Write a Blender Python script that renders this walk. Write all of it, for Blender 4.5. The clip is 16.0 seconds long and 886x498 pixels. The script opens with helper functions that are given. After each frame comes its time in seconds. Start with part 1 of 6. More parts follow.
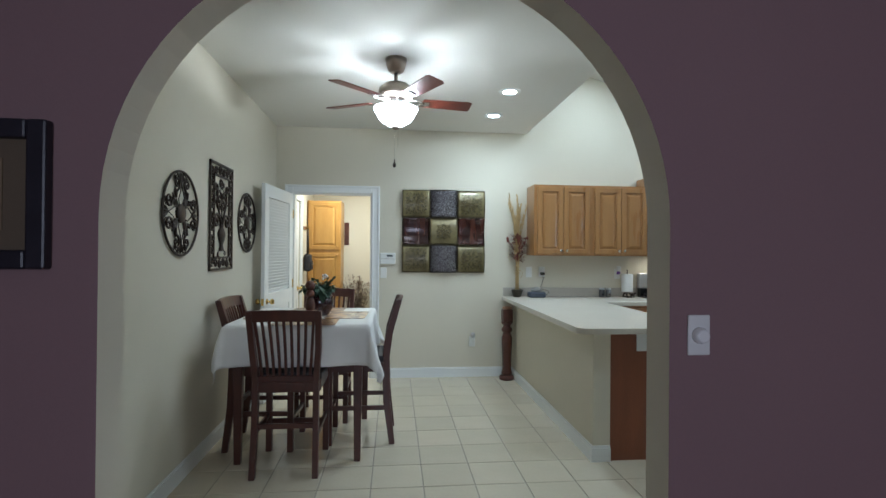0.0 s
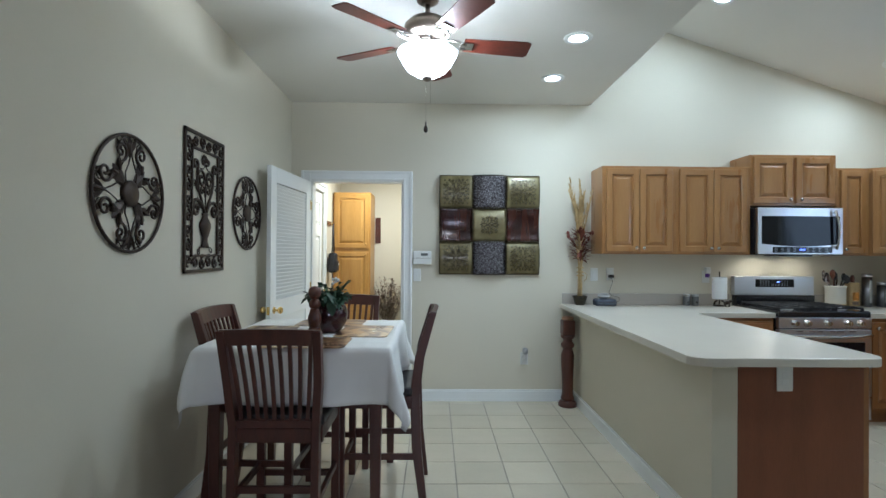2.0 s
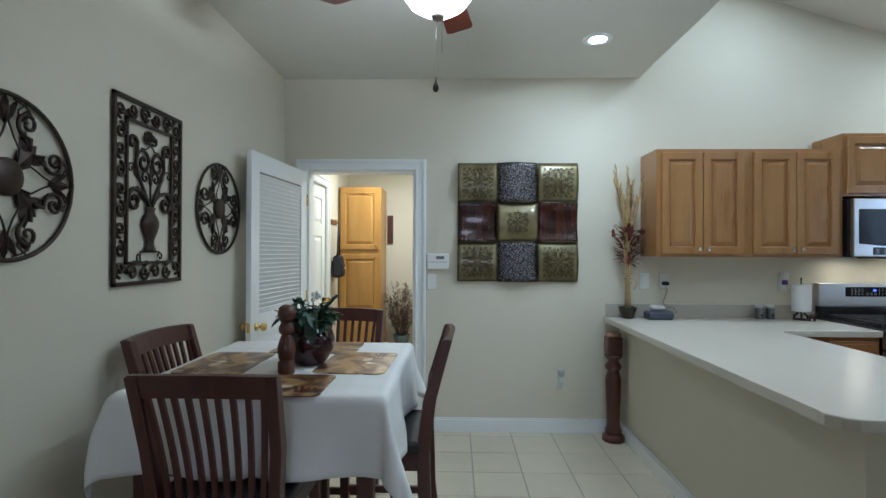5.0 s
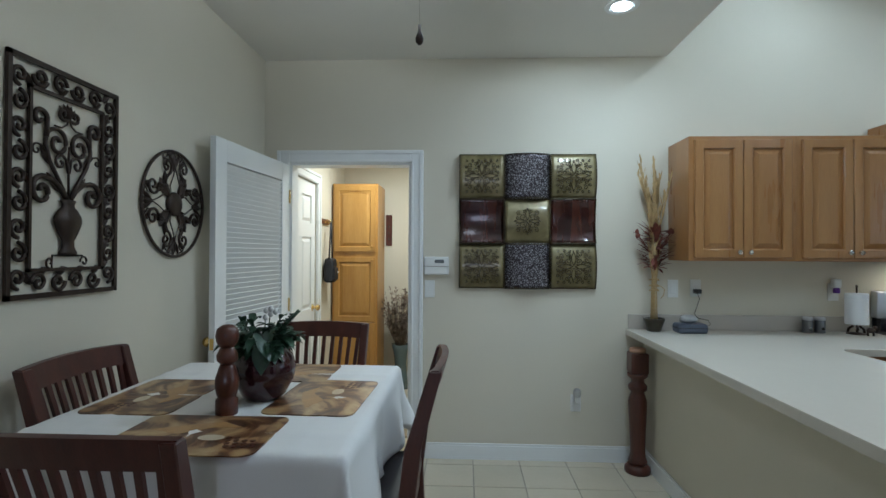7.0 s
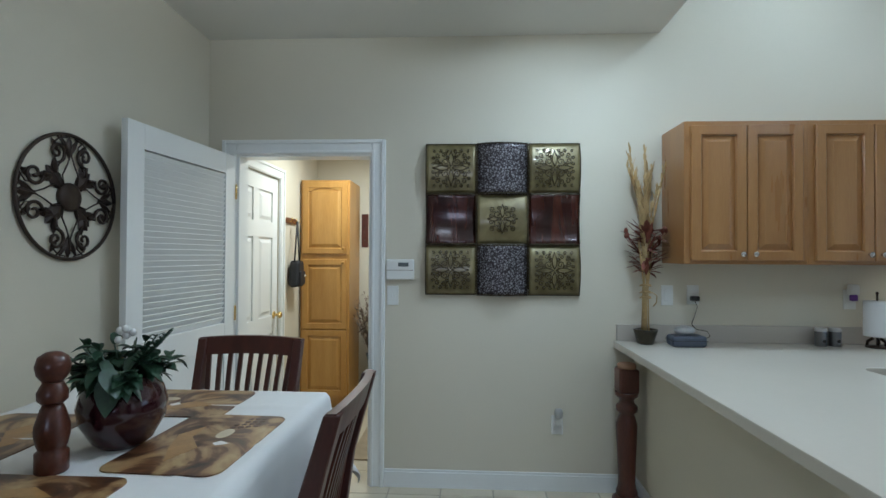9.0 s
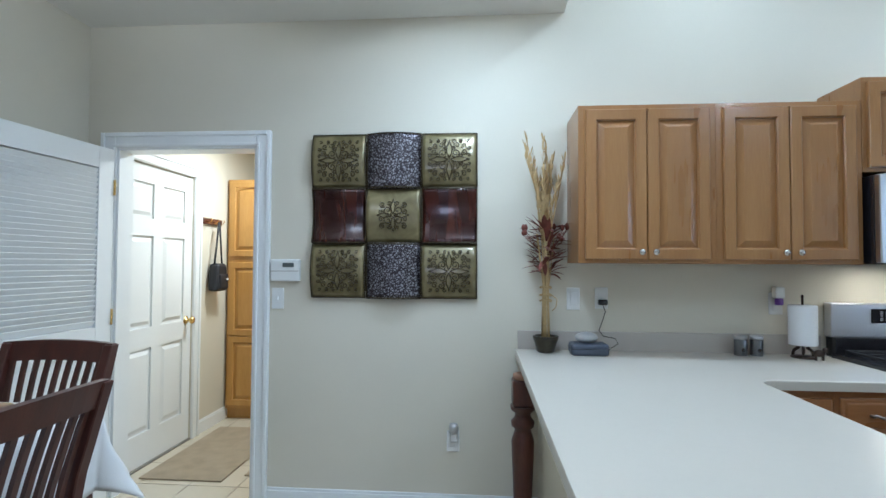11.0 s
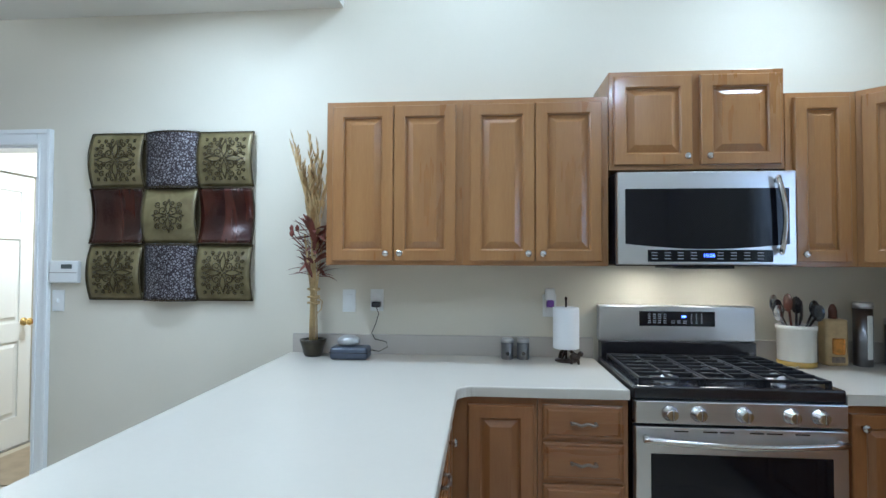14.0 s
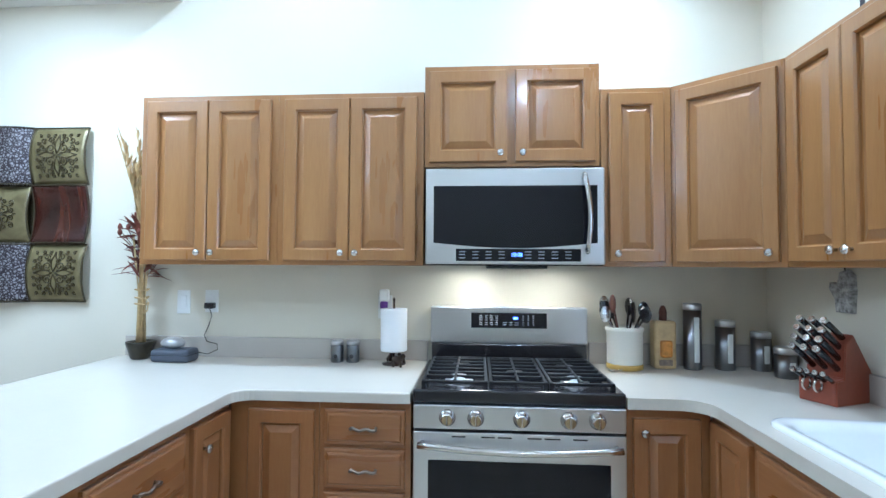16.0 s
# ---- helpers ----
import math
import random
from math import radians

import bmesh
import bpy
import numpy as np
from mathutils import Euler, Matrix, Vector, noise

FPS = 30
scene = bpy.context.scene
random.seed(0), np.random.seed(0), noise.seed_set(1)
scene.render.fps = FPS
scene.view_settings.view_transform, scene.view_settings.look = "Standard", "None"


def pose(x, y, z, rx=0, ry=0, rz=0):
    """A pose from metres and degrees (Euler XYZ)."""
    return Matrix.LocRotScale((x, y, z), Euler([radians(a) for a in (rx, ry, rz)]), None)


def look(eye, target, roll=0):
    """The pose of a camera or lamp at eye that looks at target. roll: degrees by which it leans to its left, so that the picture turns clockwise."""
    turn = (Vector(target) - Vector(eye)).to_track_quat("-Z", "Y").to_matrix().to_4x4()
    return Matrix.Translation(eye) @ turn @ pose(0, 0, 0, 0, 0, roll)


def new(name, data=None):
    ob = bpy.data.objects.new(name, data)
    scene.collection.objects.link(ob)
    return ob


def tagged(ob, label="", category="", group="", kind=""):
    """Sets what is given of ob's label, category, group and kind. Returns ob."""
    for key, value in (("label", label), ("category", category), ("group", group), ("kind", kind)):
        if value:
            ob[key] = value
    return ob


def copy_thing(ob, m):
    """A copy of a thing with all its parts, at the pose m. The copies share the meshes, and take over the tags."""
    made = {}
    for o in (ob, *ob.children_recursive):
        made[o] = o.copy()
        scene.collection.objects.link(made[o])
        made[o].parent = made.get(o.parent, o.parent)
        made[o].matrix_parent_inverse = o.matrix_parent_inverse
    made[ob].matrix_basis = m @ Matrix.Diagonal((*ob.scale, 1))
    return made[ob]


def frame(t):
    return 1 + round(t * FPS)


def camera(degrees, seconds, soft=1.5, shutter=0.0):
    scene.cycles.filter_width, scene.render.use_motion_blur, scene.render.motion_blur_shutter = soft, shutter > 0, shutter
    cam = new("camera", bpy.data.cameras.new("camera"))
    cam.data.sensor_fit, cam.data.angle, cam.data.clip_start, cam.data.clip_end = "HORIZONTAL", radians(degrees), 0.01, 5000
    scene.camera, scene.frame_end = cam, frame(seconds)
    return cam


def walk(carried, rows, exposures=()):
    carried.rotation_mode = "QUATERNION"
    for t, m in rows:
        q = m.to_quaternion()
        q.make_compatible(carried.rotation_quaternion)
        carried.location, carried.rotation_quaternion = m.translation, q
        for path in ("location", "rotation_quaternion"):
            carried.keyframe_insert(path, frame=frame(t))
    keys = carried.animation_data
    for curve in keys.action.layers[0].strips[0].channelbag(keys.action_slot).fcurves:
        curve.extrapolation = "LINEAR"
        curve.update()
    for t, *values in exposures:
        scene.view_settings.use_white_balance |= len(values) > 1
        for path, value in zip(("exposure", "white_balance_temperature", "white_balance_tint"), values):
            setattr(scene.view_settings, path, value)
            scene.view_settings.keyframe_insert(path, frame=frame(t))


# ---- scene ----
cam = camera(83.0, 16.0)
PATH = [
    (0, (0.048, 0.386, 1.407), (0.243, 2.376, 1.417), 0.5),
    (0.5, (0.055, 0.603, 1.393), (0.196, 2.597, 1.404), 0.5),
    (1, (0.077, 0.843, 1.386), (0.17, 2.841, 1.391), 0.5),
    (1.5, (0.08, 1.12, 1.387), (0.14, 3.12, 1.399), 0.4),
    (2, (0.097, 1.337, 1.379), (0.13, 3.337, 1.391), 0.4),
    (2.5, (0.108, 1.514, 1.39), (0.122, 3.514, 1.399), 0.4),
    (3, (0.115, 1.637, 1.387), (0.107, 3.637, 1.396), 0.4),
    (3.5, (0.101, 1.76, 1.387), (0.077, 3.759, 1.398), 0.4),
    (4, (0.091, 1.874, 1.4), (0.057, 3.874, 1.41), 0.3),
    (6.5, (0.181, 2.386, 1.405), (0.103, 4.384, 1.419), 0.3),
    (7, (0.176, 2.528, 1.411), (0.089, 4.526, 1.428), 0.3),
    (7.5, (0.191, 2.65, 1.414), (0.098, 4.648, 1.427), 0.4),
    (8, (0.24, 2.748, 1.412), (0.142, 4.746, 1.43), 0.4),
    (8.5, (0.307, 2.838, 1.419), (0.21, 4.835, 1.438), 0.3),
    (11, (1.083, 3.212, 1.366), (0.933, 5.205, 1.425), 0.3),
    (11.5, (1.349, 3.247, 1.372), (1.172, 5.239, 1.428), 0.3),
    (12, (1.526, 3.285, 1.358), (1.357, 5.277, 1.417), 0.2),
    (12.5, (1.711, 3.358, 1.366), (1.549, 5.35, 1.425), 0.2),
    (13, (1.893, 3.381, 1.37), (1.741, 5.374, 1.431), 0.3),
    (13.5, (2.089, 3.384, 1.358), (1.938, 5.377, 1.432), 0.3),
    (14, (2.292, 3.367, 1.391), (2.134, 5.361, 1.44), 0.2),
    (14.5, (2.461, 3.4, 1.371), (2.315, 5.394, 1.425), 0.2),
    (15, (2.678, 3.458, 1.365), (2.524, 5.451, 1.432), 0.2),
    (15.5, (2.898, 3.487, 1.371), (2.739, 5.479, 1.441), 0.3),
    (16, (3.102, 3.497, 1.37), (2.959, 5.491, 1.439), 0.3),
]
walk(cam, [(t, look(eye, target, roll)) for t, eye, target, roll in PATH],
     [(0.0, 0.03, 5500, 5), (2.5, 0.05, 5350, 6), (7.0, -0.40, 5340, 5), (8.7, -0.38, 5320, 5), (11.0, 0.17, 5100, 8), (12.0, 0.45, 5080, 8), (12.6, 0.54, 5070, 8), (13.4, 0.32, 5070, 8), (15.5, 0.82, 4950, 7), (16.0, 0.97, 4830, 7)])

# ---- light of the place, and two added fills ----
W = 5.99          # inner face of the far wall
XL = -1.235       # inner face of the side wall of the dining area
XR = 4.47         # inner face of the kitchen's window wall
ZC = 2.76         # flat ceiling
TOP = 0.905       # worktop height
PEND = 3.655      # end of the peninsula's low wall


SLOPE = 0.318      # fall of the kitchen ceiling


def vault(x):
    """Height of the sloped kitchen ceiling."""
    return 3.44 - SLOPE * (x - 2.3)


world = bpy.data.worlds.new("world")
scene.world = world
world.use_nodes = True
wn = world.node_tree.nodes
sky = wn.new("ShaderNodeTexSky")
sky.sky_type = "NISHITA"
sky.sun_disc = False
sky.sun_elevation, sky.sun_rotation = radians(6), radians(60)
world.node_tree.links.new(sky.outputs[0], wn["Background"].inputs[0])
wn["Background"].inputs[1].default_value = 0.05


def lamp(name, kind, m, power, colour, **more):
    data = bpy.data.lights.new(name, kind)
    data.energy, data.color = power, colour
    for key, value in more.items():
        if key == "size":
            data.size = value
        elif key == "size_y":
            data.shape, data.size_y = "RECTANGLE", value
        elif key == "radius":
            data.shadow_soft_size = value
        elif key == "cone":
            data.spot_size, data.spot_blend = radians(value), 0.15
        elif key == "spread":
            data.spread = radians(value)
    ob = new(name, data)
    ob.matrix_world = m
    return ob


COOL = (0.88, 0.97, 1.0)
FAN = (0.052, 3.925)
DOWNLIGHTS = [(1.007, 4.524, ZC), (1.02, 5.27, ZC), (2.37, 5.27, vault(2.37)), (3.86, 5.36, vault(3.86)),
              (2.16, 3.05, vault(2.16)), (3.55, 3.05, vault(3.55))]
for x, y, z in DOWNLIGHTS:
    lamp("downlight_lamp", "AREA", pose(x, y, z - 0.022, 0, 0 if z == ZC else math.degrees(math.atan(SLOPE)), 0), 9.5 if z == ZC else 10.5, COOL, size=0.10)
for k in range(3):
    a = radians(20 + 120 * k)
    lamp("fan_lamp", "POINT", pose(FAN[0] + 0.045 * math.cos(a), FAN[1] + 0.045 * math.sin(a), 2.402), 11.5, (0.97, 0.97, 0.92), radius=0.02)
lamp("hall_lamp", "AREA", pose(-0.45, 7.0, 2.42), 28, (1.0, 0.94, 0.79), size=0.3)
lamp("hood_lamp", "AREA", pose(3.25, 5.80, 1.366), 4.0, (1.0, 0.86, 0.64), size=0.46, size_y=0.12)
lamp("window_daylight", "AREA", look((4.60, 4.15, 1.62), (3.0, 4.15, 1.3)), 16, (0.66, 0.8, 1.0), size=1.1, size_y=0.9)
# Added fill that brightens the mauve wall; no window is known there.
lamp("rear_window_daylight", "AREA", look((0.4, -2.55, 1.5), (0.4, 1.0, 1.3)), 38, (0.9, 0.88, 1.0), size=1.4, size_y=1.1)
# Added lamp to lift the living room glimpse; the real source is unknown.
lamp("living_room_daylight", "AREA", look((-4.4, 0.6, 1.5), (-2.0, 1.6, 1.2)), 40, (0.8, 0.88, 1.0), size=1.4, size_y=1.2)

# ---- materials ----


def mat(name, colour, rough=0.5, metal=0.0, vary=0.12, scale=6.0, fine=90.0, bump=0.05, coat=0.0, stretch=None, second=None, spec=0.5, rand=0.0, wear=0.06):
    m = bpy.data.materials.new(name)
    m.use_nodes = True
    nt = m.node_tree
    n, l = nt.nodes, nt.links
    b = n["Principled BSDF"]
    b.inputs["Metallic"].default_value = metal
    b.inputs["Specular IOR Level"].default_value = spec
    b.inputs["Coat Weight"].default_value = coat
    b.inputs["Coat Roughness"].default_value = 0.12
    tc = n.new("ShaderNodeTexCoord")
    mp = n.new("ShaderNodeMapping")
    mp.inputs["Scale"].default_value = stretch or (1, 1, 1)
    l.new(tc.outputs["Object"], mp.inputs[0])
    big = n.new("ShaderNodeTexNoise")
    big.inputs["Scale"].default_value, big.inputs["Detail"].default_value = scale, 4
    small = n.new("ShaderNodeTexNoise")
    small.inputs["Scale"].default_value, small.inputs["Detail"].default_value = fine, 3
    l.new(mp.outputs[0], big.inputs[0])
    l.new(mp.outputs[0], small.inputs[0])
    mix = n.new("ShaderNodeMix")
    mix.data_type = "FLOAT"
    mix.inputs[0].default_value = 0.35
    l.new(big.outputs[0], mix.inputs[2])
    l.new(small.outputs[0], mix.inputs[3])
    ramp = n.new("ShaderNodeValToRGB")
    dark = second or tuple(c * (1 - vary) for c in colour)
    light = colour if second else tuple(min(1, c * (1 + vary)) for c in colour)
    ramp.color_ramp.elements[0].position, ramp.color_ramp.elements[1].position = 0.32, 0.68
    ramp.color_ramp.elements[0].color, ramp.color_ramp.elements[1].color = (*dark, 1), (*light, 1)
    l.new(mix.outputs[0], ramp.inputs[0])
    out = ramp.outputs[0]
    if rand:
        info = n.new("ShaderNodeObjectInfo")
        rng = n.new("ShaderNodeMapRange")
        rng.inputs[3].default_value, rng.inputs[4].default_value = 1 - rand, 1 + rand
        l.new(info.outputs["Random"], rng.inputs[0])
        hsv = n.new("ShaderNodeHueSaturation")
        l.new(rng.outputs[0], hsv.inputs["Value"])
        l.new(out, hsv.inputs["Color"])
        out = hsv.outputs[0]
    l.new(out, b.inputs["Base Color"])
    rr = n.new("ShaderNodeMapRange")
    rr.inputs[3].default_value, rr.inputs[4].default_value = max(0.02, rough - wear), min(1, rough + wear)
    l.new(big.outputs[0], rr.inputs[0])
    l.new(rr.outputs[0], b.inputs["Roughness"])
    if bump:
        bp = n.new("ShaderNodeBump")
        bp.inputs["Strength"].default_value, bp.inputs["Distance"].default_value = bump, 0.004
        l.new(small.outputs[0], bp.inputs["Height"])
        l.new(bp.outputs[0], b.inputs["Normal"])
    return m


def glow(name, colour, strength):
    m = bpy.data.materials.new(name)
    m.use_nodes = True
    b = m.node_tree.nodes["Principled BSDF"]
    b.inputs["Base Color"].default_value = (0.9, 0.9, 0.9, 1)
    b.inputs["Emission Color"].default_value = (*colour, 1)
    b.inputs["Emission Strength"].default_value = strength
    return m


CREAM = mat("cream_paint", (0.65, 0.605, 0.495), 0.75, vary=0.02, scale=1.5, fine=160, bump=0.04, spec=0.25)
PURPLE = mat("mauve_paint", (0.25, 0.16, 0.165), 0.7, vary=0.04, scale=1.5, fine=160, bump=0.05, spec=0.25)
CEIL = mat("ceiling_paint", (0.73, 0.71, 0.655), 0.9, vary=0.02, scale=2, fine=220, bump=0.08, spec=0.1)
TRIM = mat("white_trim_paint", (0.80, 0.81, 0.80), 0.35, vary=0.02, scale=3, bump=0.02)
TILE = mat("floor_tile", (0.56, 0.50, 0.385), 0.22, vary=0.03, scale=5, fine=40, bump=0.01, rand=0.05, wear=0.02)
GROUT = mat("grout", (0.30, 0.27, 0.23), 0.9, scale=8)
HONEY = mat("honey_maple", (0.355, 0.180, 0.060), 0.29, scale=2.2, fine=26, bump=0.02, stretch=(4.5, 4.5, 0.55), second=(0.275, 0.125, 0.039), coat=0.35)
# Same honey maple; the dim, warm bounce below the worktop is in the colour.
HONEY_WARMLIT = mat("honey_maple_warm_lit", (0.325, 0.145, 0.050), 0.29, scale=2.2, fine=26, bump=0.02, stretch=(4.5, 4.5, 0.55), second=(0.25, 0.10, 0.033), coat=0.35)
HONEY_WARMLIT_H = mat("honey_maple_warm_lit_across", (0.325, 0.145, 0.050), 0.29, scale=2.2, fine=26, bump=0.02, stretch=(0.55, 4.5, 4.5), second=(0.25, 0.10, 0.033), coat=0.35)
OAK = mat("golden_oak", (0.49, 0.275, 0.068), 0.4, scale=2.4, fine=30, bump=0.03, stretch=(5, 5, 0.5), second=(0.37, 0.18, 0.035), coat=0.2)
PANEL_WOOD = mat("brown_end_panel", (0.23, 0.075, 0.033), 0.45, scale=2, fine=40, bump=0.02, stretch=(5, 5, 0.6), second=(0.18, 0.058, 0.025))
CHERRY = mat("dark_cherry_wood", (0.080, 0.020, 0.012), 0.38, scale=4, fine=50, bump=0.0, stretch=(5, 5, 0.8), second=(0.042, 0.011, 0.008), coat=0.15)
BLADE = mat("mahogany_blade", (0.15, 0.028, 0.014), 0.35, scale=4, fine=50, bump=0.02, second=(0.09, 0.016, 0.010), coat=0.3)
SEAT = mat("dark_leather", (0.018, 0.015, 0.018), 0.42, scale=10, fine=160, bump=0.1)
CLOTH = mat("white_linen", (0.76, 0.75, 0.73), 0.85, vary=0.03, scale=4, fine=420, bump=0.12, spec=0.2)
UPSTAND = mat("taupe_laminate", (0.44, 0.395, 0.34), 0.4, vary=0.02, scale=3, bump=0.0, wear=0.01)
COUNTER = mat("cream_laminate", (0.59, 0.545, 0.465), 0.26, vary=0.015, scale=3, fine=60, bump=0.0, wear=0.01)
IRON = mat("bronzed_iron", (0.042, 0.028, 0.021), 0.42, 0.55, scale=14, fine=120, bump=0.1)
STEEL = mat("brushed_steel", (0.66, 0.66, 0.68), 0.29, 1.0, vary=0.01, scale=2, fine=60, bump=0.0, wear=0.015)
DULLSTEEL = mat("dull_steel", (0.22, 0.22, 0.23), 0.30, 1.0, vary=0.03, scale=4, bump=0.0, wear=0.02)
CHROME = mat("satin_nickel", (0.62, 0.60, 0.58), 0.18, 1.0, vary=0.04, scale=8, bump=0.0)
BRASS = mat("polished_brass", (0.78, 0.55, 0.20), 0.2, 1.0, vary=0.05, bump=0.0)
BRONZE = mat("brushed_pewter", (0.30, 0.25, 0.21), 0.35, 1.0, vary=0.1, bump=0.02)
BLACKGLASS = mat("black_glass", (0.006, 0.006, 0.009), 0.06, vary=0.05, bump=0.0, spec=0.3, wear=0.01)
BLACK = mat("black_enamel", (0.014, 0.013, 0.016), 0.22, vary=0.1, bump=0.0, coat=0.4)
CASTIRON = mat("cast_iron_grate", (0.012, 0.012, 0.014), 0.45, vary=0.15, bump=0.06, spec=0.35)
PLASTIC = mat("white_plastic", (0.74, 0.74, 0.71), 0.4, vary=0.02, bump=0.0)
PORCELAIN = mat("white_enamel", (0.80, 0.80, 0.78), 0.14, vary=0.02, bump=0.0, coat=0.3)
LEAFGREEN = mat("leaf_green", (0.028, 0.064, 0.033), 0.42, vary=0.35, scale=30, bump=0.05)
SOIL = mat("dark_soil", (0.03, 0.022, 0.015), 0.95, vary=0.3, scale=40, bump=0.3)
MAROON = mat("maroon_glaze", (0.032, 0.008, 0.011), 0.16, vary=0.2, bump=0.0, coat=0.4)
STRAW = mat("dry_straw", (0.52, 0.37, 0.17), 0.8, vary=0.2, scale=30, bump=0.1)
RUST = mat("dry_red_leaf", (0.16, 0.045, 0.028), 0.8, vary=0.35, scale=30, bump=0.1)
GREYDRY = mat("dry_grey_flower", (0.22, 0.17, 0.13), 0.9, vary=0.35, scale=40, bump=0.1)
POSTWOOD = mat("turned_walnut", (0.105, 0.030, 0.016), 0.36, scale=3, fine=40, bump=0.03, stretch=(5, 5, 0.7), second=(0.05, 0.014, 0.009), coat=0.2)
MILLWOOD = mat("mill_wood", (0.115, 0.034, 0.018), 0.32, scale=12, fine=90, bump=0.02, second=(0.055, 0.016, 0.010), coat=0.2)
WAX = mat("tan_wax", (0.36, 0.20, 0.12), 0.6, vary=0.15, scale=12)
SLATEBLUE = mat("slate_blue_plastic", (0.070, 0.080, 0.110), 0.4, vary=0.08, scale=30)
BLOCKWOOD = mat("cherry_block", (0.27, 0.060, 0.026), 0.34, scale=5, fine=60, bump=0.02, second=(0.20, 0.043, 0.020), coat=0.2)
RUG = mat("beige_rug", (0.33, 0.27, 0.19), 0.95, vary=0.15, scale=9, fine=300, bump=0.5, spec=0.1)
FLOORWOOD = mat("brown_floorboards", (0.20, 0.10, 0.05), 0.35, scale=2, fine=20, stretch=(6, 0.5, 1))
WHITE_WALL = mat("grey_white_paint", (0.62, 0.64, 0.68), 0.8, vary=0.02, scale=2)
NAVY = mat("dark_frame_wood", (0.020, 0.018, 0.026), 0.4, vary=0.2, scale=12, bump=0.03)
CANVAS = mat("sepia_print", (0.16, 0.115, 0.065), 0.7, vary=0.35, scale=5, fine=30)
MATBOARD = mat("olive_matboard", (0.115, 0.085, 0.055), 0.8, vary=0.05)
BULB = glow("lit_glass", (0.93, 0.97, 1.0), 10.5)
LENS = glow("lit_lens", (0.86, 0.95, 1.0), 40.0)
BLUELED = glow("blue_display", (0.05, 0.12, 1.0), 5.0)
GREYTEXT = mat("grey_legend", (0.4, 0.4, 0.42), 0.5)
BAGCLOTH = mat("black_nylon", (0.012, 0.012, 0.016), 0.6, scale=40, bump=0.1)
SILVER = mat("silver_plastic", (0.5, 0.5, 0.5), 0.3, 0.6, bump=0.0)
VIOLET = mat("violet_oil", (0.10, 0.03, 0.22), 0.3, bump=0.0)

# ---- building helpers ----


def part(name, bm, material, parent=None, label=""):
    me = bpy.data.meshes.new(name)
    bm.normal_update()
    bm.to_mesh(me)
    bm.free()
    for m in material if isinstance(material, (list, tuple)) else [material]:
        me.materials.append(m)
    ob = new(name, me)
    ob.parent = parent
    if label:
        ob["label"] = label
    return ob


def thing(name, m, label, category, group="", kind=""):
    ob = new(name)
    ob.empty_display_size = 0.05
    ob.matrix_world = m
    return tagged(ob, label, category, group, kind)


def box(bm, x0, x1, y0, y1, z0, z1, bevel=0.0, seg=2):
    made = bmesh.ops.create_cube(bm, size=1.0)["verts"]
    bmesh.ops.transform(bm, matrix=Matrix.Translation(((x0 + x1) / 2, (y0 + y1) / 2, (z0 + z1) / 2)) @ Matrix.Diagonal((x1 - x0, y1 - y0, z1 - z0, 1)), verts=made)
    if bevel:
        edges = {e for v in made for e in v.link_edges}
        bmesh.ops.bevel(bm, geom=list(edges), offset=bevel, segments=seg, affect="EDGES", profile=0.5)
    return bm


def boxed(*a, **k):
    return box(bmesh.new(), *a, **k)


def lathe(bm, profile, seg=20, at=(0, 0, 0), smooth=True):
    """A turned shape from (radius, height) pairs, bottom to top."""
    rings = []
    for r, z in profile:
        rings.append([bm.verts.new((at[0] + r * math.cos(2 * math.pi * i / seg), at[1] + r * math.sin(2 * math.pi * i / seg), at[2] + z)) for i in range(seg)])
    for a, b in zip(rings, rings[1:]):
        for i in range(seg):
            f = bm.faces.new((a[i], a[(i + 1) % seg], b[(i + 1) % seg], b[i]))
            f.smooth = smooth
    bm.faces.new(rings[0][::-1])
    bm.faces.new(rings[-1])
    return bm


def turned(*a, **k):
    return lathe(bmesh.new(), *a, **k)


def tube(bm, pts, r=0.004, seg=6, taper=1.0):
    """A round bar along points."""
    pts = [Vector(p) for p in pts]
    rings, n = [], len(pts)
    for i, p in enumerate(pts):
        d = (pts[min(i + 1, n - 1)] - pts[max(i - 1, 0)]).normalized()
        side = d.cross(Vector((0.123, 0.31, 0.94))).normalized()
        up = side.cross(d)
        rad = r * (1 + (taper - 1) * i / max(1, n - 1))
        rings.append([bm.verts.new(p + rad * (math.cos(2 * math.pi * k / seg) * side + math.sin(2 * math.pi * k / seg) * up)) for k in range(seg)])
    for a, b in zip(rings, rings[1:]):
        for k in range(seg):
            bm.faces.new((a[k], a[(k + 1) % seg], b[(k + 1) % seg], b[k])).smooth = True
    bm.faces.new(rings[0][::-1])
    bm.faces.new(rings[-1])
    return bm


def prism(bm, outline, z0, z1, bevel=0.0):
    """An upright prism over a plan outline."""
    lo = [bm.verts.new((x, y, z0)) for x, y in outline]
    hi = [bm.verts.new((x, y, z1)) for x, y in outline]
    n = len(outline)
    bm.faces.new(lo[::-1])
    top = bm.faces.new(hi)
    for i in range(n):
        bm.faces.new((lo[i], lo[(i + 1) % n], hi[(i + 1) % n], hi[i]))
    bmesh.ops.recalc_face_normals(bm, faces=bm.faces[:])
    if bevel:
        bmesh.ops.bevel(bm, geom=list(top.edges), offset=bevel, segments=3, affect="EDGES", profile=0.5)
    return bm


def arc(cx, cy, r, a0, a1, n=6):
    return [(cx + r * math.cos(radians(a0 + (a1 - a0) * i / n)), cy + r * math.sin(radians(a0 + (a1 - a0) * i / n))) for i in range(n + 1)]


def moved(bm, m):
    bmesh.ops.transform(bm, matrix=m, verts=bm.verts[:])
    return bm


# ---- structure ----


